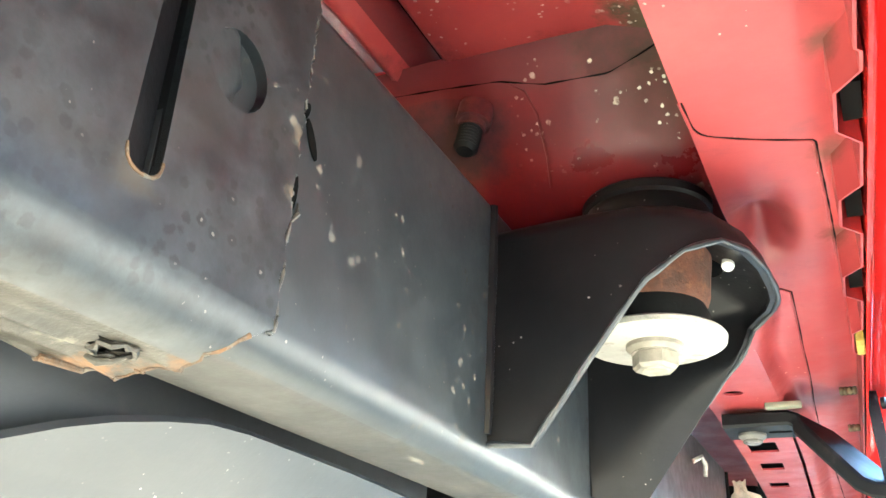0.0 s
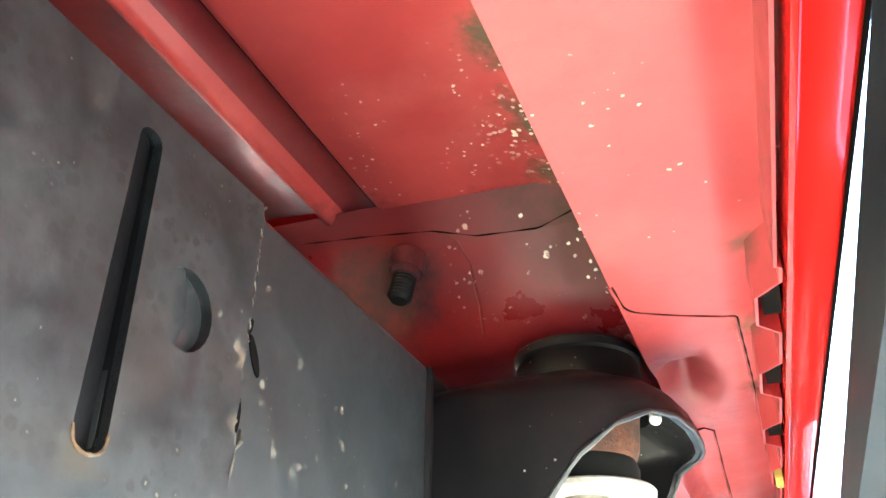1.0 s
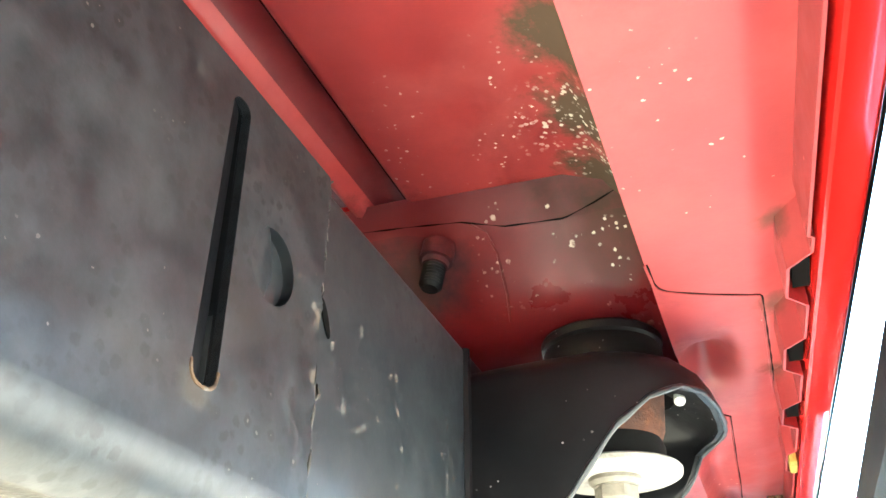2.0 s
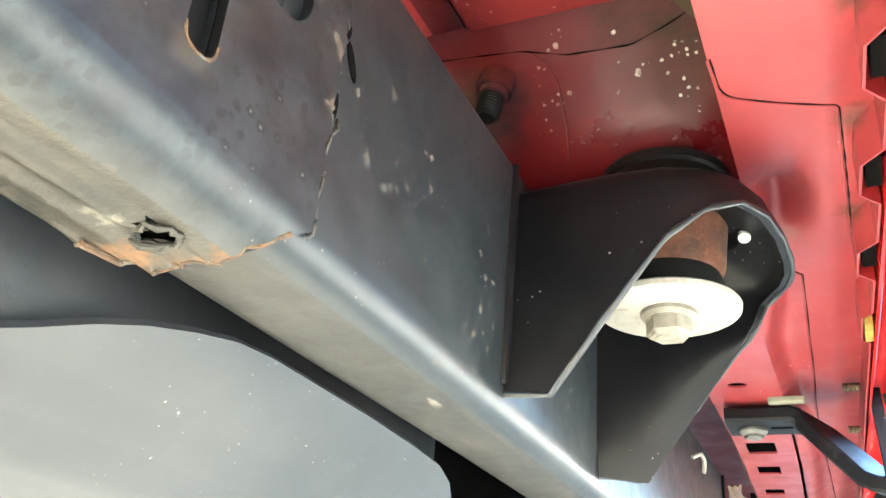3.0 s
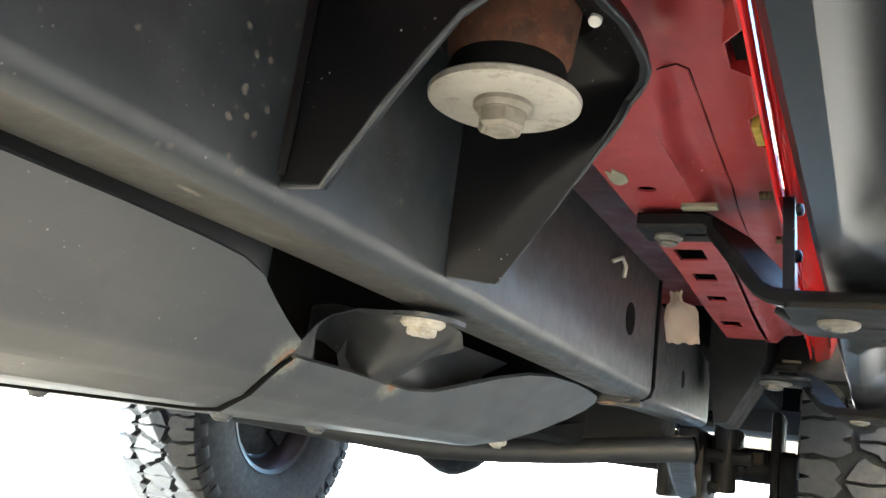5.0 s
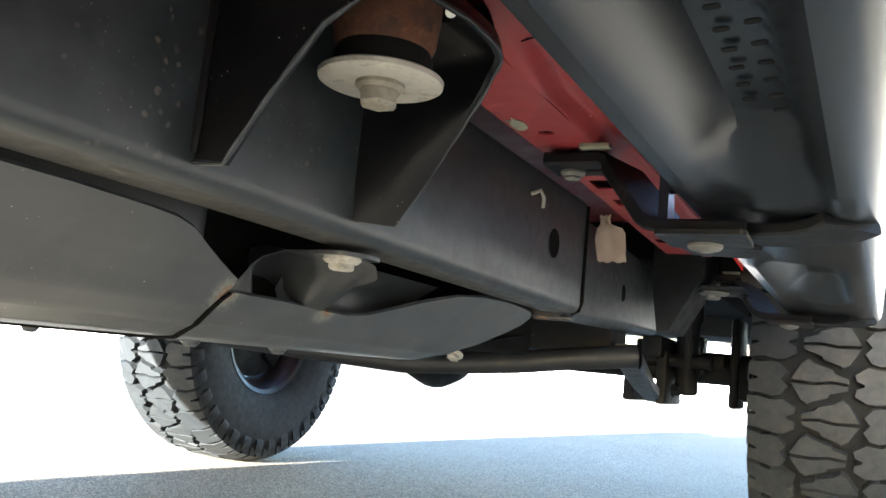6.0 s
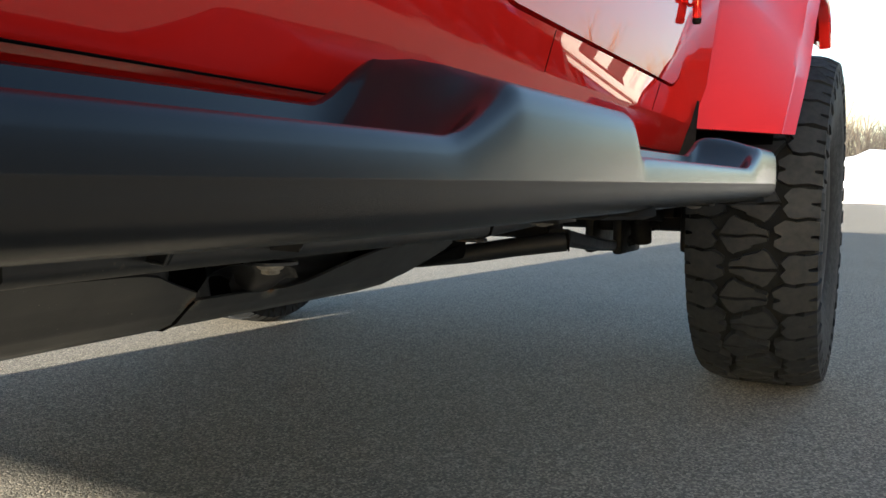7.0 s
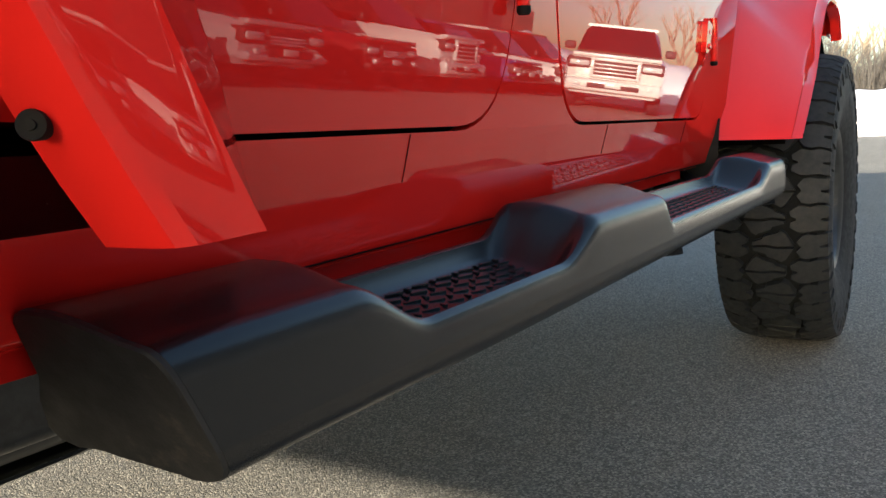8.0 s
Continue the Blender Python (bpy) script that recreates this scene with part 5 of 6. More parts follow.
def step_ring(y, end=0.0):
    """A section of the step; wells are low, humps high, the underside is a hollow channel."""
    def hump(x):
        k = min(1.0, max(0.0, (x - 0.06) / 0.099))
        v = 1 - smoothstep(-0.056, 0.036, y) + ramp_up(lerp(0.308, 0.296, k), lerp(0.364, 0.394, k), y)
        v = min(1.0, v) - smoothstep(lerp(0.654, 0.648, k), lerp(0.692, 0.684, k), y) + ramp_up(1.33, lerp(1.43, 1.47, k), y)
        return max(0.0, min(1.0, v))

    hollow = smoothstep(-0.20, -0.12, y) * (1 - min(1, max(0, (y - 0.592) / 0.125))) + smoothstep(0.985, 1.04, y) * (1 - min(1, max(0, (y - 1.27) / 0.10))) * 0.9
    r = lambda full, base=0.5150: lerp(base, full, hollow)
    upper = [(0.057, 0.583, 0.605), (0.060, 0.5868, 0.6145), (0.065, 0.588, 0.6185), (0.069, 0.586, 0.620), (0.073, 0.572, 0.621), (0.078, 0.5660, 0.6215), (0.100, 0.562, 0.621), (0.120, 0.5575, 0.619), (0.140, 0.5535, 0.616), (0.1530, 0.5543, 0.613), (0.1590, 0.5572, 0.6122), (0.1650, 0.5660, 0.6112), (0.1720, 0.5716, 0.6096),
             (0.1790, 0.5726, 0.6070), (0.1850, 0.5709, 0.6030), (0.1892, 0.5673, 0.5975), (0.1922, 0.5615, 0.5890), (0.1942, 0.5545, 0.5720)]
    upper = [(x if x < 0.075 else lerp(0.075, 0.159, (x - 0.075) / 0.097) if x < 0.172 else lerp(0.159, 0.170, (x - 0.172) / 0.0222), low - 0.0025 * smoothstep(0.10, 0.16, x) - 0.003 * smoothstep(0.155, 0.172, x), high - 0.0045 * smoothstep(0.10, 0.16, x)) for x, low, high in upper]
    pts = [(0.0240, 0.533), (0.034, 0.557), (0.050, 0.577)] + [(x, lerp(low, high, hump(x))) for x, low, high in upper]
    pts += [(0.1708, 0.5440), (0.1709, 0.5427), (0.1706, 0.5420), (0.1703, 0.5360), (0.1686, 0.5282), (0.1645, 0.5215), (0.1580, 0.5166), (0.1485, 0.5137), (0.1370, 0.5128),
            (0.1290, r(0.525)), (0.1215, r(0.547)), (0.110, r(0.5540, 0.5165)), (0.0790, r(0.5555, 0.5190)), (0.0712, r(0.5470, 0.5205)), (0.064, r(0.5390, 0.5210)), (0.0505, r(0.5240, 0.5200)), (0.0430, 0.5190), (0.0290, 0.5235)]
    rise = smoothstep(0.32, -0.20, y)
    pts = [(x, z if z > 0.545 else lerp(z, 0.545 - (0.545 - z) * 0.84, rise)) for x, z in pts]
    slant = 0.47 * min(1.0, max(0.0, (-0.06 - y) / 0.159))
    out = []
    for x, z in pts:
        if end:
            x, z = lerp(x, 0.105, end * 0.16), lerp(z, 0.565, end * 0.25)
        out.append(V(x, y + slant * (0.606 - max(0.513, z)), z))
    return out


ys = [-0.219, -0.217] + [lerp(-0.214, 1.50, k / 172) for k in range(173)] + [1.53, 1.57, 1.61, 1.635]
rings = [step_ring(y) for y in ys] + [step_ring(1.652, 0.12), step_ring(1.667, 0.4), step_ring(1.676, 0.9)]
step = part("side_step", loft(rings), M_STEP, car, "black powder-coated aluminium side step with two tread wells", smooth=42)
cap = step_ring(-0.2192)
cap2 = [V(lerp(p.x, 0.105, 0.008), p.y - 0.0033, lerp(p.z, 0.565, 0.015)) for p in cap]
cap3 = [V(lerp(p.x, 0.105, 0.035), p.y - 0.0043, lerp(p.z, 0.565, 0.05)) for p in cap]
part("end_cap", loft([cap, cap2, cap3]), M_BLACK, step, "scuffed black end cap")
for y in (0.004, 0.060):
    part("drain_tab", loft([[V(0.117 + a * w, y + b * w, z) for a, b in ((-0.004, -0.007), (0.004, -0.007), (0.004, 0.007), (-0.004, 0.007))] for w, z in ((1.0, 0.520), (1.0, 0.508), (0.6, 0.5045))]), M_RUBBER, step, "small black tab under the step")
# raised tread bars in a basket weave, sharing two meshes
me_long = finish(box(-0.0017, 0.0017, -0.0100, 0.0100, 0, 0.0036, 0.0010), "tread_bar", M_STEP)
me_short = finish(box(-0.0038, 0.0038, -0.0020, 0.0020, 0, 0.0036, 0.0010), "tread_bar", M_STEP)
me_slot = finish(plate(rounded([(-0.0026, -0.0040), (0.0026, -0.0040), (0.0026, 0.0040), (-0.0026, 0.0040)], 0.0024), [], 0.0008, lambda a, b, d: (a, b, d)), "drain_slot", M_RUBBER, 0)
for y0, y1 in ((0.05, 0.325), (0.735, 1.33)):
    i = 0
    y = y0 + 0.012
    while y < y1 - 0.012:
        for j in range(6):
            x = 0.0845 + 0.0092 * j
            me = me_long if (i + j) % 2 == 0 else me_short
            ob = new("tread_bar", me)
            ob.parent, ob.location = step, (x, y + (0.004 if j % 2 else 0), 0.5641 - 0.31 * (x - 0.0845))
            ob.rotation_euler.z = radians(-13)
        y += 0.0215
        i += 1
for y0, y1 in ((0.30, 0.60), (0.88, 1.06)):
    for i in range(int((y1 - y0) / 0.026)):
        for j in range(2):
            ob = new("drain_slot", me_slot)
            ob.parent, ob.location, ob.rotation_euler = step, (0.092 + 0.016 * j, y0 + 0.026 * (i + 0.5 * j), 0.5522 - 0.18 * 0.016 * j), (0, 0, radians(78))

# ---- wheels ----
R_T, W_T = 0.440, 0.152


def wheel(centre, flip, spin):
    ob = new("wheel")
    ob.parent = car
    ob.matrix_parent_inverse = Matrix.Translation(-BASE[car.name])
    ob.matrix_basis = pose(*centre, 0, 0, 180 if flip else 0) @ pose(0, 0, 0, spin)
    return ob


def tyre_mesh():
    prof = [(-0.118, 0.208), (-0.130, 0.222), (-0.140, 0.250), (-0.150, 0.290), (-0.1545, 0.330), (-0.1535, 0.365), (-0.1495, 0.392), (-0.143, 0.404), (-0.130, 0.4145), (-0.10, 0.4195), (-0.05, 0.4215), (0, 0.422)]
    prof += [(-x, r) for x, r in prof[-2::-1]]
    own = loft([ring((x, 0, 0), (1, 0, 0), r, 96) for x, r in prof], caps=False)

    def lug(poly, pitch, n, phase, mirror=1):
        for k in range(n):
            base, top = [], []
            cx = sum(p[0] for p in poly) / len(poly)
            ca = sum(p[1] for p in poly) / len(poly)
            for x, a in poly:
                fall = 0.022 * (abs(x) / 0.15) ** 5
                for rows, r, grow in ((base, 0.416 - fall, 1.06), (top, R_T + 0.001 - fall, 1.035)):
                    xx, aa = (cx + (x - cx) * grow) * mirror, ca + (a - ca) * grow
                    ang = (k + phase + aa) * pitch
                    rows.append(own.verts.new((xx, r * math.cos(ang), r * math.sin(ang))))
            own.faces.new(top)
            for i in range(len(poly)):
                j = (i + 1) % len(poly)
                own.faces.new((base[i], base[j], top[j], top[i]))

    n = 18
    p = math.tau / n
    long_block = [(-0.151, 0.03), (-0.151, 0.22), (-0.134, 0.24), (-0.134, 0.27), (-0.151, 0.29), (-0.151, 0.455), (-0.122, 0.44), (-0.096, 0.475), (-0.078, 0.465), (-0.058, 0.39), (-0.060, 0.30), (-0.074, 0.265), (-0.074, 0.235), (-0.060, 0.20), (-0.057, 0.12), (-0.080, 0.02), (-0.105, 0.045), (-0.124, 0.015)]
    short_block = [(-0.151, 0.53), (-0.151, 0.72), (-0.132, 0.74), (-0.132, 0.77), (-0.151, 0.79), (-0.151, 0.955), (-0.124, 0.945), (-0.102, 0.975), (-0.086, 0.95), (-0.074, 0.84), (-0.086, 0.75), (-0.075, 0.66), (-0.090, 0.545), (-0.106, 0.525), (-0.124, 0.545)]
    fang = [(-0.064, 0.73), (-0.044, 0.515), (-0.032, 0.46), (-0.020, 0.515), (0.012, 0.575), (0.016, 0.62), (0.041, 0.675), (0.042, 0.735), (0.010, 0.715), (-0.020, 0.745)]
    tooth = [(-0.064, 0.79), (-0.020, 0.80), (0.008, 0.77), (0.041, 0.785), (0.040, 0.835), (0.008, 0.895), (0.004, 0.945), (-0.026, 1.01), (-0.032, 1.04), (-0.044, 0.99)]
    for mir, ph in ((1, 0.0), (-1, 0.5)):
        for block in (long_block, short_block, fang, tooth):
            lug(block, p, n, ph, mir)
        # side biters down the shoulder
        for k in range(2 * n):
            a0, a1 = (k / 2 + ph + 0.05) * p, (k / 2 + ph + 0.32) * p
            vs = []
            for x, r in ((0.1515, 0.412), (0.1575, 0.395), (0.1585, 0.372), (0.154, 0.362)):
                for ang in (a0, a1):
                    vs.append(own.verts.new((-x * mir, r * math.cos(ang), r * math.sin(ang))))
            for i in range(0, 6, 2):
                own.faces.new((vs[i], vs[i + 1], vs[i + 3], vs[i + 2]))
            own.faces.new((vs[0], vs[2], vs[4], vs[6]))
            own.faces.new((vs[1], vs[3], vs[5], vs[7]))
        # raised unreadable lettering, as plain bars
        for k in range(26):
            ang = 0.4 + k * 0.062 + (0.3 if k > 12 else 0)
            for r0, r1 in ((0.300, 0.318),):
                vs = [own.verts.new((-mir * (0.1530 + 0.0012), r * math.cos(a), r * math.sin(a))) for r, a in ((r0, ang), (r1, ang), (r1, ang + 0.04), (r0, ang + 0.04))]
                own.faces.new(vs)
    for v in own.verts:
        v.co.y, v.co.z = v.co.y * 1.03, v.co.z * 1.03
    me = finish(own, "tyre", M_TYRE, 40)
    # Groove floors get the darker rubber as painted shade.
    me.materials.append(M_GROOVE_SHADE)
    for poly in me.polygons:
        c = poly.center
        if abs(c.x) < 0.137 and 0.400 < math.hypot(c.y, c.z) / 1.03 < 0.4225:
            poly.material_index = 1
    return me


def rim_mesh():
    prof = [(-0.122, 0.206), (-0.128, 0.220), (-0.122, 0.224), (-0.112, 0.212), (-0.10, 0.196), (-0.03, 0.184), (0.05, 0.186), (0.10, 0.200), (0.118, 0.210), (0.128, 0.222), (0.122, 0.206), (0.112, 0.196), (0.06, 0.176), (-0.03, 0.174), (-0.10, 0.186), (-0.122, 0.206)]
    own = loft([ring((x, 0, 0), (1, 0, 0), r, 64) for x, r in prof], caps=False)
    for k in range(8):
        a = math.tau * k / 8
        rot = Matrix.Rotation(a, 4, "X")
        spoke = loft([[V(0.062 + dx, w, r) for dx, w in ((0, -w0), (0, w0), (0.02, w0 * 0.7), (0.02, -w0 * 0.7))] for r, w0 in ((0.04, 0.026), (0.10, 0.022), (0.185, 0.034))])
        merge(own, spoke, rot)
    lathe([(0.04, 0.06), (0.085, 0.062), (0.095, 0.05), (0.10, 0.03)], (0, 0, 0), (1, 0, 0), 32, own)
    return finish(own, "rim", M_RIM, 40)


me_tyre, me_rim = tyre_mesh(), rim_mesh()
me_disc = finish(lathe([(-0.06, 0.05), (-0.055, 0.165), (-0.035, 0.165), (-0.03, 0.07), (0.05, 0.065)], (0, 0, 0), (1, 0, 0), 40), "brake_disc", M_GREASE)
me_calliper = finish(box(-0.075, -0.01, -0.16, -0.08, -0.06, 0.08, 0.012), "brake_calliper", M_GREASE)
HUBS = [((0.072, 2.45, 0.4365), False, 7), ((-1.852, 2.475, 0.4365), True, 31), ((0.072, -0.86, 0.4365), False, 55), ((-1.852, -0.86, 0.4365), True, 12)]
for centre, flip, spin in HUBS:
    w = wheel(centre, flip, spin)
    for nm, me, lab in (("tyre", me_tyre, "chunky mud-terrain tyre"), ("rim", me_rim, "dark grey alloy rim"), ("brake_disc", me_disc, ""), ("brake_calliper", me_calliper, "")):
        o = tagged(new(nm, me), lab)
        o.parent = w


# ---- painted body ----
BELT, ROOF = 1.22, 1.86


def flank(a, b, d):
    """A place on the body side: a forward, b up, d outward; it leans out a little towards the belt."""
    up = min(b, 1.1) - 0.75
    return (side_x(a) + d - 0.0089 + 0.094 * up - 0.065 * up * up - 0.008 * (max(0.0, 0.708 - b) / 0.05) ** 2, a, b)


Z_CUTS = [("b", 0.70 + 0.04 * k) for k in range(1, 13)]
REAR_DOOR = rounded([(-0.10, 0.7085), (0.352, 0.7085), (0.395, 0.90), (0.395, BELT), (-0.36, BELT), (-0.36, 1.10), (-0.24, 1.02), (-0.15, 0.87)], [0.02, 0.10, 0.12, 0.02, 0.02, 0.02, 0.05, 0.05], 9)
FRONT_DOOR = rounded([(0.565, 0.7085), (1.418, 0.7085), (1.447, 0.86), (1.452, BELT), (0.482, BELT), (0.501, 0.88)], [0.075, 0.11, 0.12, 0.02, 0.02, 0.12], 9)


def grown(poly, k):
    c = Vector((sum(p[0] for p in poly) / len(poly), sum(p[1] for p in poly) / len(poly)))
    out, n = [], len(poly)
    for i in range(n):
        a, p, b = Vector(poly[i - 1]), Vector(poly[i]), Vector(poly[(i + 1) % n])
        t = (b - a).normalized()
        out.append(tuple(p + V(t.y, -t.x) * k))
    return out


def soften_rim(own, lift, r):
    """Rounds the sharp outer edges of a pressed panel."""
    rim_edges = [e for e in own.edges if len(e.link_faces) == 2 and e.calc_face_angle(0) > 1.2 and all(abs(v.co.x - flank(v.co.y, v.co.z, lift)[0]) < 0.002 for v in e.verts)]
    bmesh.ops.bevel(own, geom=rim_edges, offset=r, segments=3, affect="EDGES", profile=0.5)


body_sheet = plate([(-0.13, 0.658), (1.68, 0.658), (1.70, 0.80), (1.73, 0.95), (1.75, 1.06), (1.75, BELT + 0.02), (-0.42, BELT + 0.02), (-0.42, 1.09), (-0.29, 1.02), (-0.19, 0.87)], [grown(REAR_DOOR, 0.0048), grown(FRONT_DOOR, 0.0048)], -0.02, flank, Z_CUTS)
soften_rim(body_sheet, 0.0, 0.0040)
body = part("body_side", body_sheet, M_RED, car, "glossy red body side around the doors", smooth=30)
part("door_shut", plate([(-0.12, 0.69), (1.50, 0.69), (1.50, BELT), (-0.40, BELT), (-0.40, 1.10), (-0.27, 1.02), (-0.17, 0.87)], [], -0.004, lambda a, b, d: flank(a, b, d - 0.021)), M_VOID, body, "dark door gap")


def door(outline, label):
    own = plate(outline, [], -0.03, lambda a, b, d: flank(a, b, d + 0.001), Z_CUTS)
    soften_rim(own, 0.001, 0.005)
    return part("door", own, M_RED, car, label, smooth=30)


rear_door = door(REAR_DOOR, "glossy red rear door, closed")
front_door = door(FRONT_DOOR, "glossy red front door, closed")


def hinge(parent, y, z):
    x = flank(y, z, 0)[0]
    own = plate(rounded([(y - 0.075, z - 0.028), (y - 0.012, z - 0.018), (y - 0.012, z + 0.03), (y - 0.075, z + 0.04)], 0.01), [], 0.012, lambda a, b, d: flank(a, b, d))
    box(x - 0.002, x + 0.011, y - 0.02, y + 0.03, z - 0.016, z + 0.04, 0.004, own)
    h = part("hinge", own, M_RED, parent, "painted external door hinge")
    part("hinge_pin", rod([(x + 0.012, y, z - 0.042), (x + 0.012, y, z - 0.038), (x + 0.012, y, z + 0.05)], [0.0065, 0.0075, 0.0075], 16), M_RED, h)
    part("pin_cap", lathe([(0, 0.006), (0.003, 0.008), (0.009, 0.008)], (x + 0.012, y, z - 0.05), (0, 0, 1), 16), M_RUBBER, h, "black pin cap")
    for k in (-0.012, 0.018):
        part("hinge_screw", lathe([(0, 0.006), (0.004, 0.0055)], (x + 0.012, y - 0.048, z + k), (1, 0, 0), 12), M_RED, h)


hinge(front_door, 1.425, 0.868)
hinge(front_door, 1.428, 1.14)
hinge(rear_door, 0.375, 0.876)
hinge(rear_door, 0.376, 1.14)

# rocker under the doors, with its two panel joints
ROCK = [(0.0, 0.6585), (-0.0012, 0.6560), (-0.0055, 0.6495), (-0.014, 0.636), (-0.026, 0.612), (-0.031, 0.604), (-0.034, 0.6005), (-0.038, 0.599), (-0.060, 0.5935), (-0.0745, 0.592)]
rows = []
for k in range(30):
    y = lerp(-0.34, 1.65, k / 29)
    top = flank(y, 0.6585, 0)[0]
    row = [V(lerp(top, pinch_x(y) + 0.003, d / -0.0745), y, z) for d, z in ROCK]
    row.append(V(pinch_x(y) + 0.0014, y, 0.590))
    row[-2] = V(pinch_x(y) + 0.003, y, 0.592)
    rows.append(row)
rocker = part("rocker_panel", loft(rows, closed=False, caps=False), M_RED, car, "glossy red rocker panel")
for y in (0.1655, 0.754, 1.274):
    part("panel_joint", plate([(y - 0.0006, 0.659), (y + 0.0006, 0.659), (y + 0.0006, 0.7025), (y - 0.0006, 0.7025)], [], 0.0005, flank), M_VOID, rocker, "fine panel joint")
part("hem_bead", rod([(pinch_x(y) + 0.0042, y, 0.5920) for y in (-0.34, 0.0, 0.4, 0.7, 1.1, 1.5)], 0.0013, 10), M_RED, rocker, "folded glossy hem")
part("seam_line", rod([(lerp(flank(y, 0.6585, 0)[0], pinch_x(y) + 0.003, 0.45), y, 0.5995) for y in (-0.1, 0.3, 0.7, 1.1, 1.5)], 0.0009, 6), M_VOID, rocker, "dark folded seam")


# wheel flares
def flare(outer, inner, x_out, x_in, label, lip=0.055, ret=0.012, n=40, splay=0.0):
    rows = []
    cen = Vector((sum(p[0] for p in outer) / len(outer), min(p[1] for p in outer)))
    for k in range(n + 1):
        t = k / n
        o, i = along(outer, t), along(inner, t)
        to_hub = (cen - o).normalized()
        xo, xi = x_out(o.x), x_in(i.x)
        p = lambda x, q: V(x, q.x, q.y)
        mid = o.lerp(i, 0.5)
        rows.append([p(xi, i), p(lerp(xi, xo - splay, 0.5), mid), p(xo - splay - 0.012, o.lerp(i, 0.055)), p(xo - splay - 0.003, o.lerp(i, 0.015)), p(xo - splay - 0.004 + 0.1 * splay, o + to_hub * 0.004), p(xo + 0.002, o + to_hub * (lip - 0.012)), p(xo - 0.001, o + to_hub * (lip - 0.003)), p(xo - 0.009, o + to_hub * lip), p(xo - ret, o + to_hub * (lip + 0.002)), p(xo - ret - 0.003, o + to_hub * (lip - 0.008)), p(xo - splay - ret - 0.004, o + to_hub * 0.014), p(xi - 0.015, i.lerp(o, 0.08) + to_hub * 0.012)])
    return part("wheel_flare", loft(rows), M_RED, car, label, smooth=30)


FO = [(1.79, 0.646), (1.93, 0.745), (2.06, 0.848), (2.18, 0.980), (2.29, 1.062), (2.42, 1.090), (2.58, 1.085), (2.68, 1.045), (2.74, 0.975)]
FI = [(1.64, 0.652), (1.675, 0.80), (1.72, 0.95), (1.775, 1.075), (1.93, 1.15), (2.3, 1.17), (2.6, 1.155), (2.75, 1.09), (2.80, 1.0)]
flare(FO, FI, lambda y: 0.179, lambda y: side_x(y) - 0.020 - 0.10 * smoothstep(1.55, 2.0, y), "glossy red front wheel flare", 0.05, 0.030, splay=0.016)
RO = [(-0.214, 0.664), (-0.238, 0.705), (-0.268, 0.765), (-0.34, 0.90), (-0.45, 1.00), (-0.62, 1.06), (-1.05, 1.06), (-1.22, 1.0), (-1.36, 0.82)]
RI = [(-0.05, 0.664), (-0.07, 0.75), (-0.11, 0.86), (-0.2, 1.0), (-0.38, 1.09), (-0.62, 1.13), (-1.05, 1.13), (-1.28, 1.06), (-1.42, 0.84)]
rear_flare = flare(RO, RI, lambda y: 0.236, lambda y: side_x(y) - 0.020, "glossy red rear wheel flare", 0.055, 0.036)
part("flare_fastener", lathe([(-0.008, 0.0050), (0.001, 0.0058), (0.0022, 0.0054), (0.0016, 0.0034), (0.0016, 0.0020), (0.003, 0.0018)], (0.2150, -0.3075, 0.713), (0.60, -0.80, 0.05), 24), M_RUBBER, rear_flare, "round black push fastener")
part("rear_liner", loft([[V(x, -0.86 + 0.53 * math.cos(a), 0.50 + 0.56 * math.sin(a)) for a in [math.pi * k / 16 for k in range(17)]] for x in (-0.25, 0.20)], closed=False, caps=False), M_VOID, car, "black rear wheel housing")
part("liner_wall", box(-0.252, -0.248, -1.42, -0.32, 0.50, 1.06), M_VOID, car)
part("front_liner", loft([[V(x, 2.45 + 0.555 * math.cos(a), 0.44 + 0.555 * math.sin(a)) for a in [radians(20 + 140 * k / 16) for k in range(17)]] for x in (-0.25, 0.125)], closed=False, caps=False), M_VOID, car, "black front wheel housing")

# Added black sheet, hides the lit rail to keep this area dark.
part("dark_filler_sheet", box(-0.02, -0.008, -0.60, -0.225, 0.36, 0.605, 0.004), M_VOID, car, "added black sheet for the dark behind the sill")

# the rest of the shell, to close it and cast its shadow
XL = 2 * CX


def shell(name, rings, material, label):
    return part(name, loft(rings), material, car, label)


def slab(y, x0, x1, z0, z1, r=0.05):
    return [V(x0, y, z0), V(x1, y, z0), V(x1, y, z1 - r), V(x1 - r, y, z1), V(x0 + r, y, z1), V(x0, y, z1 - r)]


shell("tub", [slab(y, XL - 0.10 + 0.034 * max(y, 0), (0.045 if y > -0.3 else -0.256) - 0.034 * max(y, 0), 0.72, BELT, 0.03) for y in (-1.45, -0.31, -0.29, 1.50)], M_RED, "red rear tub")
shell("hood", [slab(1.50, XL + 0.05, -0.05, 0.98, 1.25), slab(2.2, XL + 0.14, -0.14, 0.98, 1.21), slab(2.9, XL + 0.2, -0.2, 0.98, 1.12), slab(2.97, XL + 0.22, -0.22, 0.70, 1.10)], M_RED, "red hood and grille")
hard_top = shell("hard_top", [slab(y, XL - 0.04 + s, -0.04 - s, BELT - 0.02, z, 0.08) for y, s, z in ((-1.43, 0.03, ROOF - 0.02), (-0.4, 0.02, ROOF), (0.95, 0.03, ROOF - 0.02), (1.12, 0.05, ROOF - 0.06), (1.45, 0.04, BELT + 0.05))], M_BLACK, "black hard top")
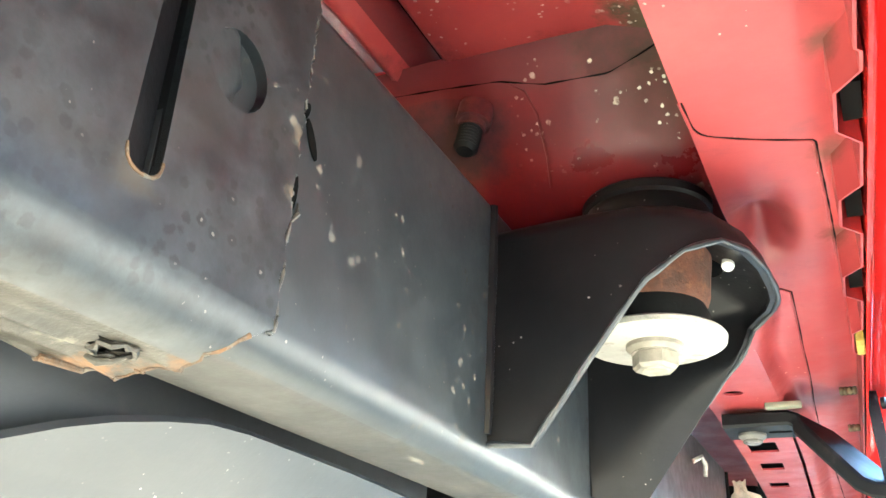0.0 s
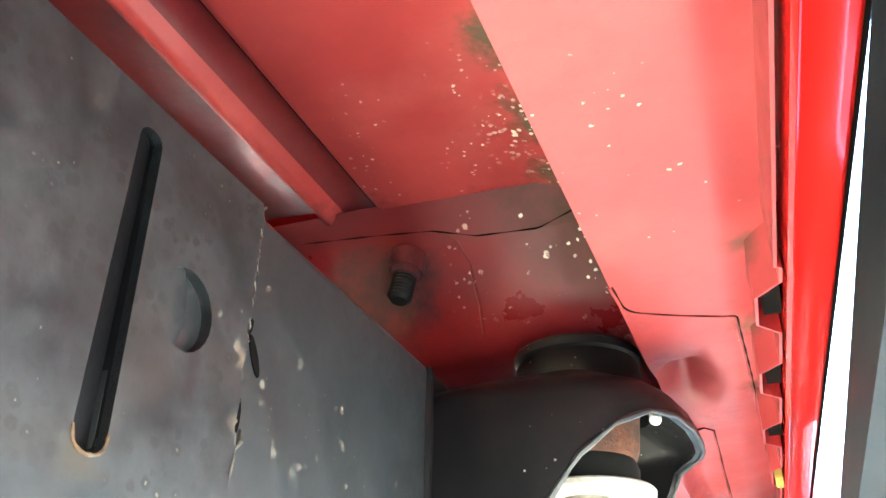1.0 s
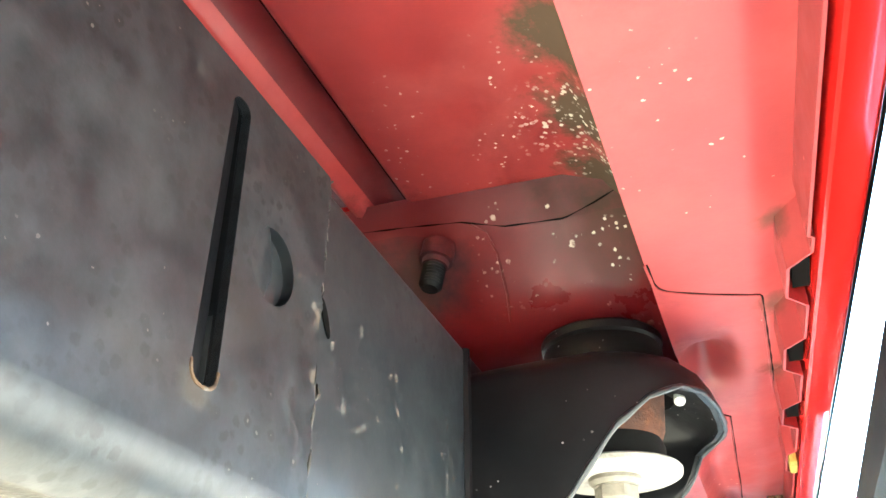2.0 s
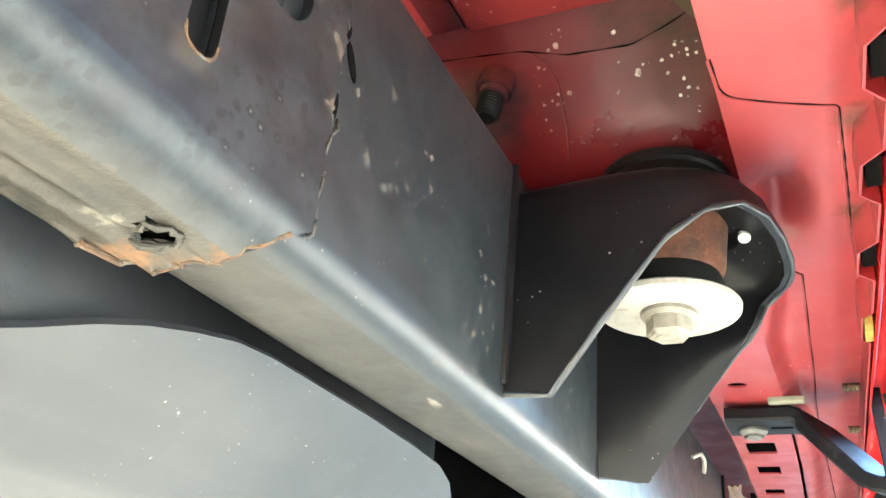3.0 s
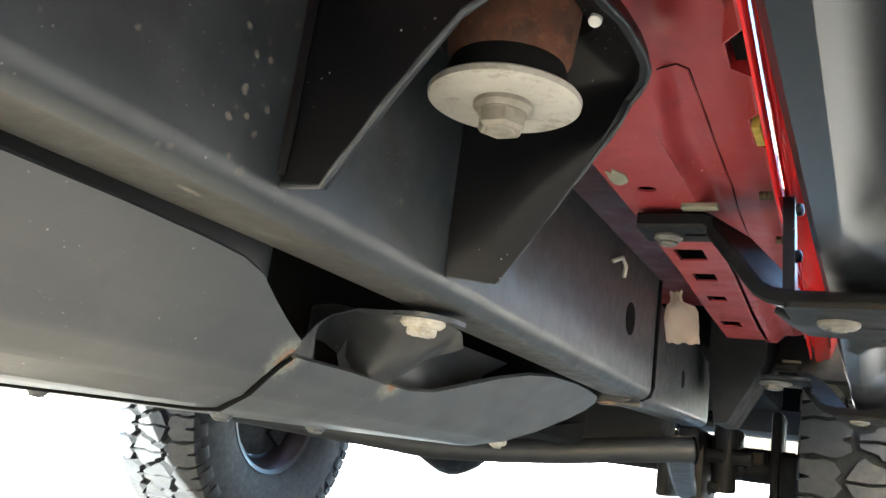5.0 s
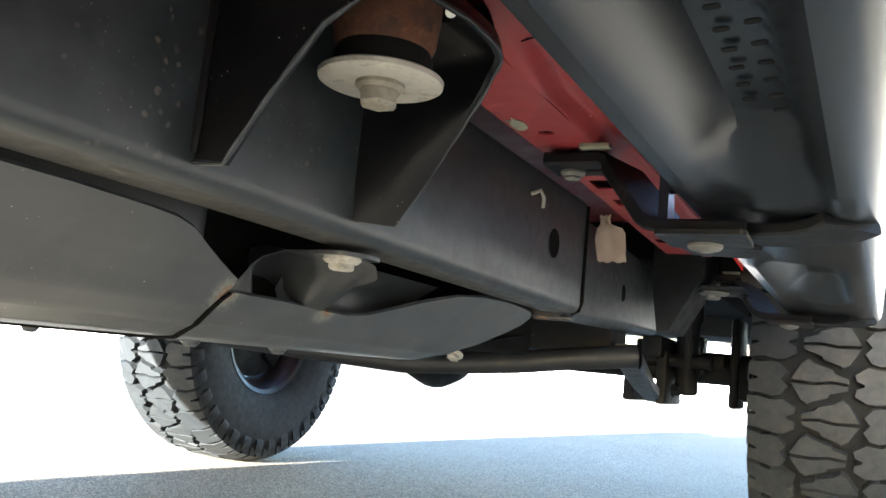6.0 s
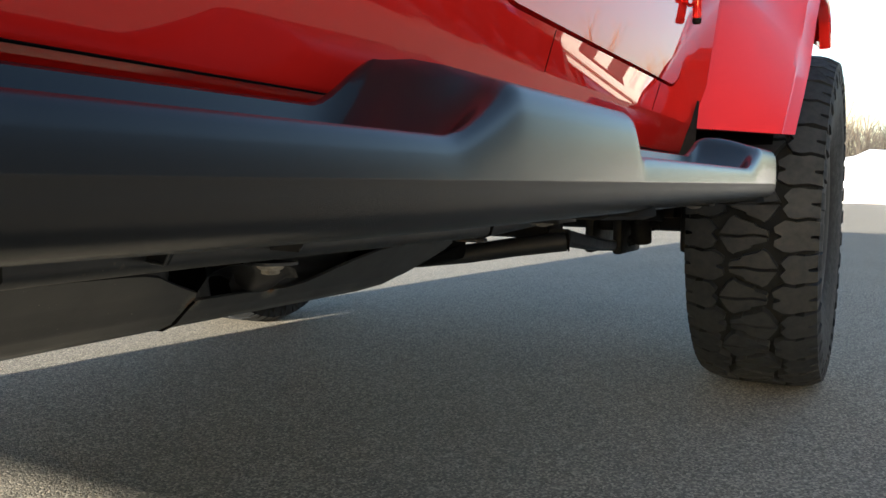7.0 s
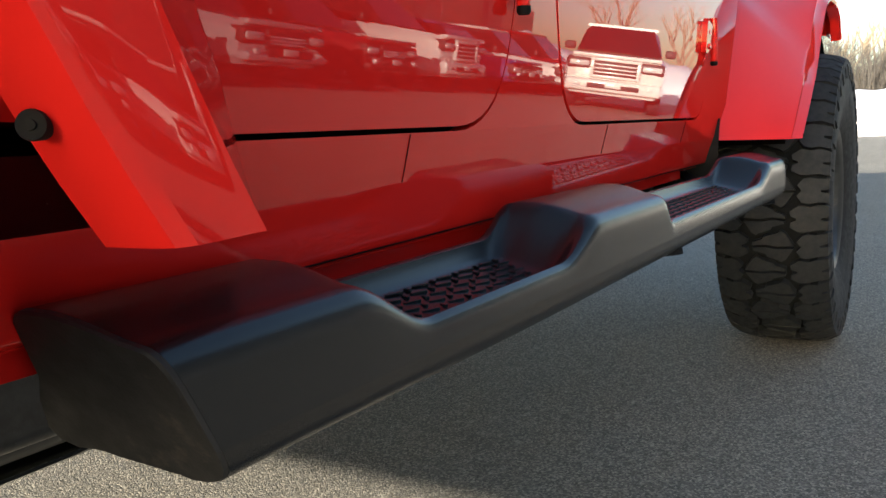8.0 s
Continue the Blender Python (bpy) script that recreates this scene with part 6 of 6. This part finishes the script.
for y0, y1 in ((-1.32, -0.48), (-0.36, 0.36), (0.50, 1.02)):
    for x, s in ((-0.056, 1), (XL + 0.056, -1)):
        outline = rounded([(y0, BELT + 0.07), (y1, BELT + 0.07), (y1 - 0.02, ROOF - 0.16), (y0 + 0.02, ROOF - 0.16)], 0.05)
        part("side_window", plate(outline, [], 0.006, lambda a, b, d: (x + s * (d + 0.001), a, b)), M_WINDOW, hard_top, "dark side window")
part("windscreen", loft([[V(XL + 0.16, 1.425, BELT + 0.10), V(-0.16, 1.425, BELT + 0.10), V(-0.16, 1.431, BELT + 0.105), V(XL + 0.16, 1.431, BELT + 0.105)], [V(XL + 0.18, 1.145, ROOF - 0.12), V(-0.18, 1.145, ROOF - 0.12), V(-0.18, 1.151, ROOF - 0.115), V(XL + 0.18, 1.151, ROOF - 0.115)]]), M_WINDOW, hard_top, "dark windscreen")
shell("left_side", [[V(XL - 0.09 + 0.034 * y, y, 0.60), V(XL - 0.03, y, 0.585), V(XL - 0.03, y, 0.72), V(XL - 0.10 + 0.034 * y, y, 0.74)] for y in (-0.3, 1.5)], M_RED, "red left rocker")
shell("left_step", [[V(XL - 0.195, y, 0.54), V(XL - 0.16, y, 0.515), V(XL - 0.04, y, 0.52), V(XL - 0.06, y, 0.60), V(XL - 0.15, y, 0.61), V(XL - 0.19, y, 0.58)] for y in (-0.24, 1.59)], M_STEP, "black left side step")
for y0, y1 in ((1.80, 2.8), (-1.38, -0.24)):
    shell("left_flare", [[V(XL - 0.235, y, 0.98 + z), V(XL, y, 1.02 + z), V(XL, y, 1.08 + z), V(XL - 0.22, y, 1.04 + z)] for y, z in ((y0, -0.32), (lerp(y0, y1, 0.15), -0.1), (lerp(y0, y1, 0.3), 0.0), (lerp(y0, y1, 0.75), 0.0), (y1, -0.2))], M_RED, "red left wheel flare")
part("rear_bumper", box(XL - 0.05, -0.02, -1.62, -1.45, 0.445, 0.66, 0.03), M_BLACK, car, "black rear bumper")
part("front_bumper", box(XL + 0.1, -0.1, 3.0, 3.2, 0.55, 0.75, 0.04), M_BLACK, car, "black front bumper")
part("spare_wheel_cover", lathe([(0, 0.42), (0.02, 0.44), (0.24, 0.44), (0.27, 0.40)], (CX - 0.1, -1.46, 1.08), (0, -1, 0), 40), M_BLACK, car, "black spare wheel")
part("rear_axle", rod([(-1.7, -0.86, 0.44), (-0.9, -0.86, 0.44), (-0.08, -0.86, 0.44)], 0.045, 16), M_GREASE, car, "dark rear axle")
part("left_rail", box(XL + 0.16, XL + 0.26, -1.3, 2.3, 0.457, 0.595, 0.01), M_FRAME, car, "black left frame rail")
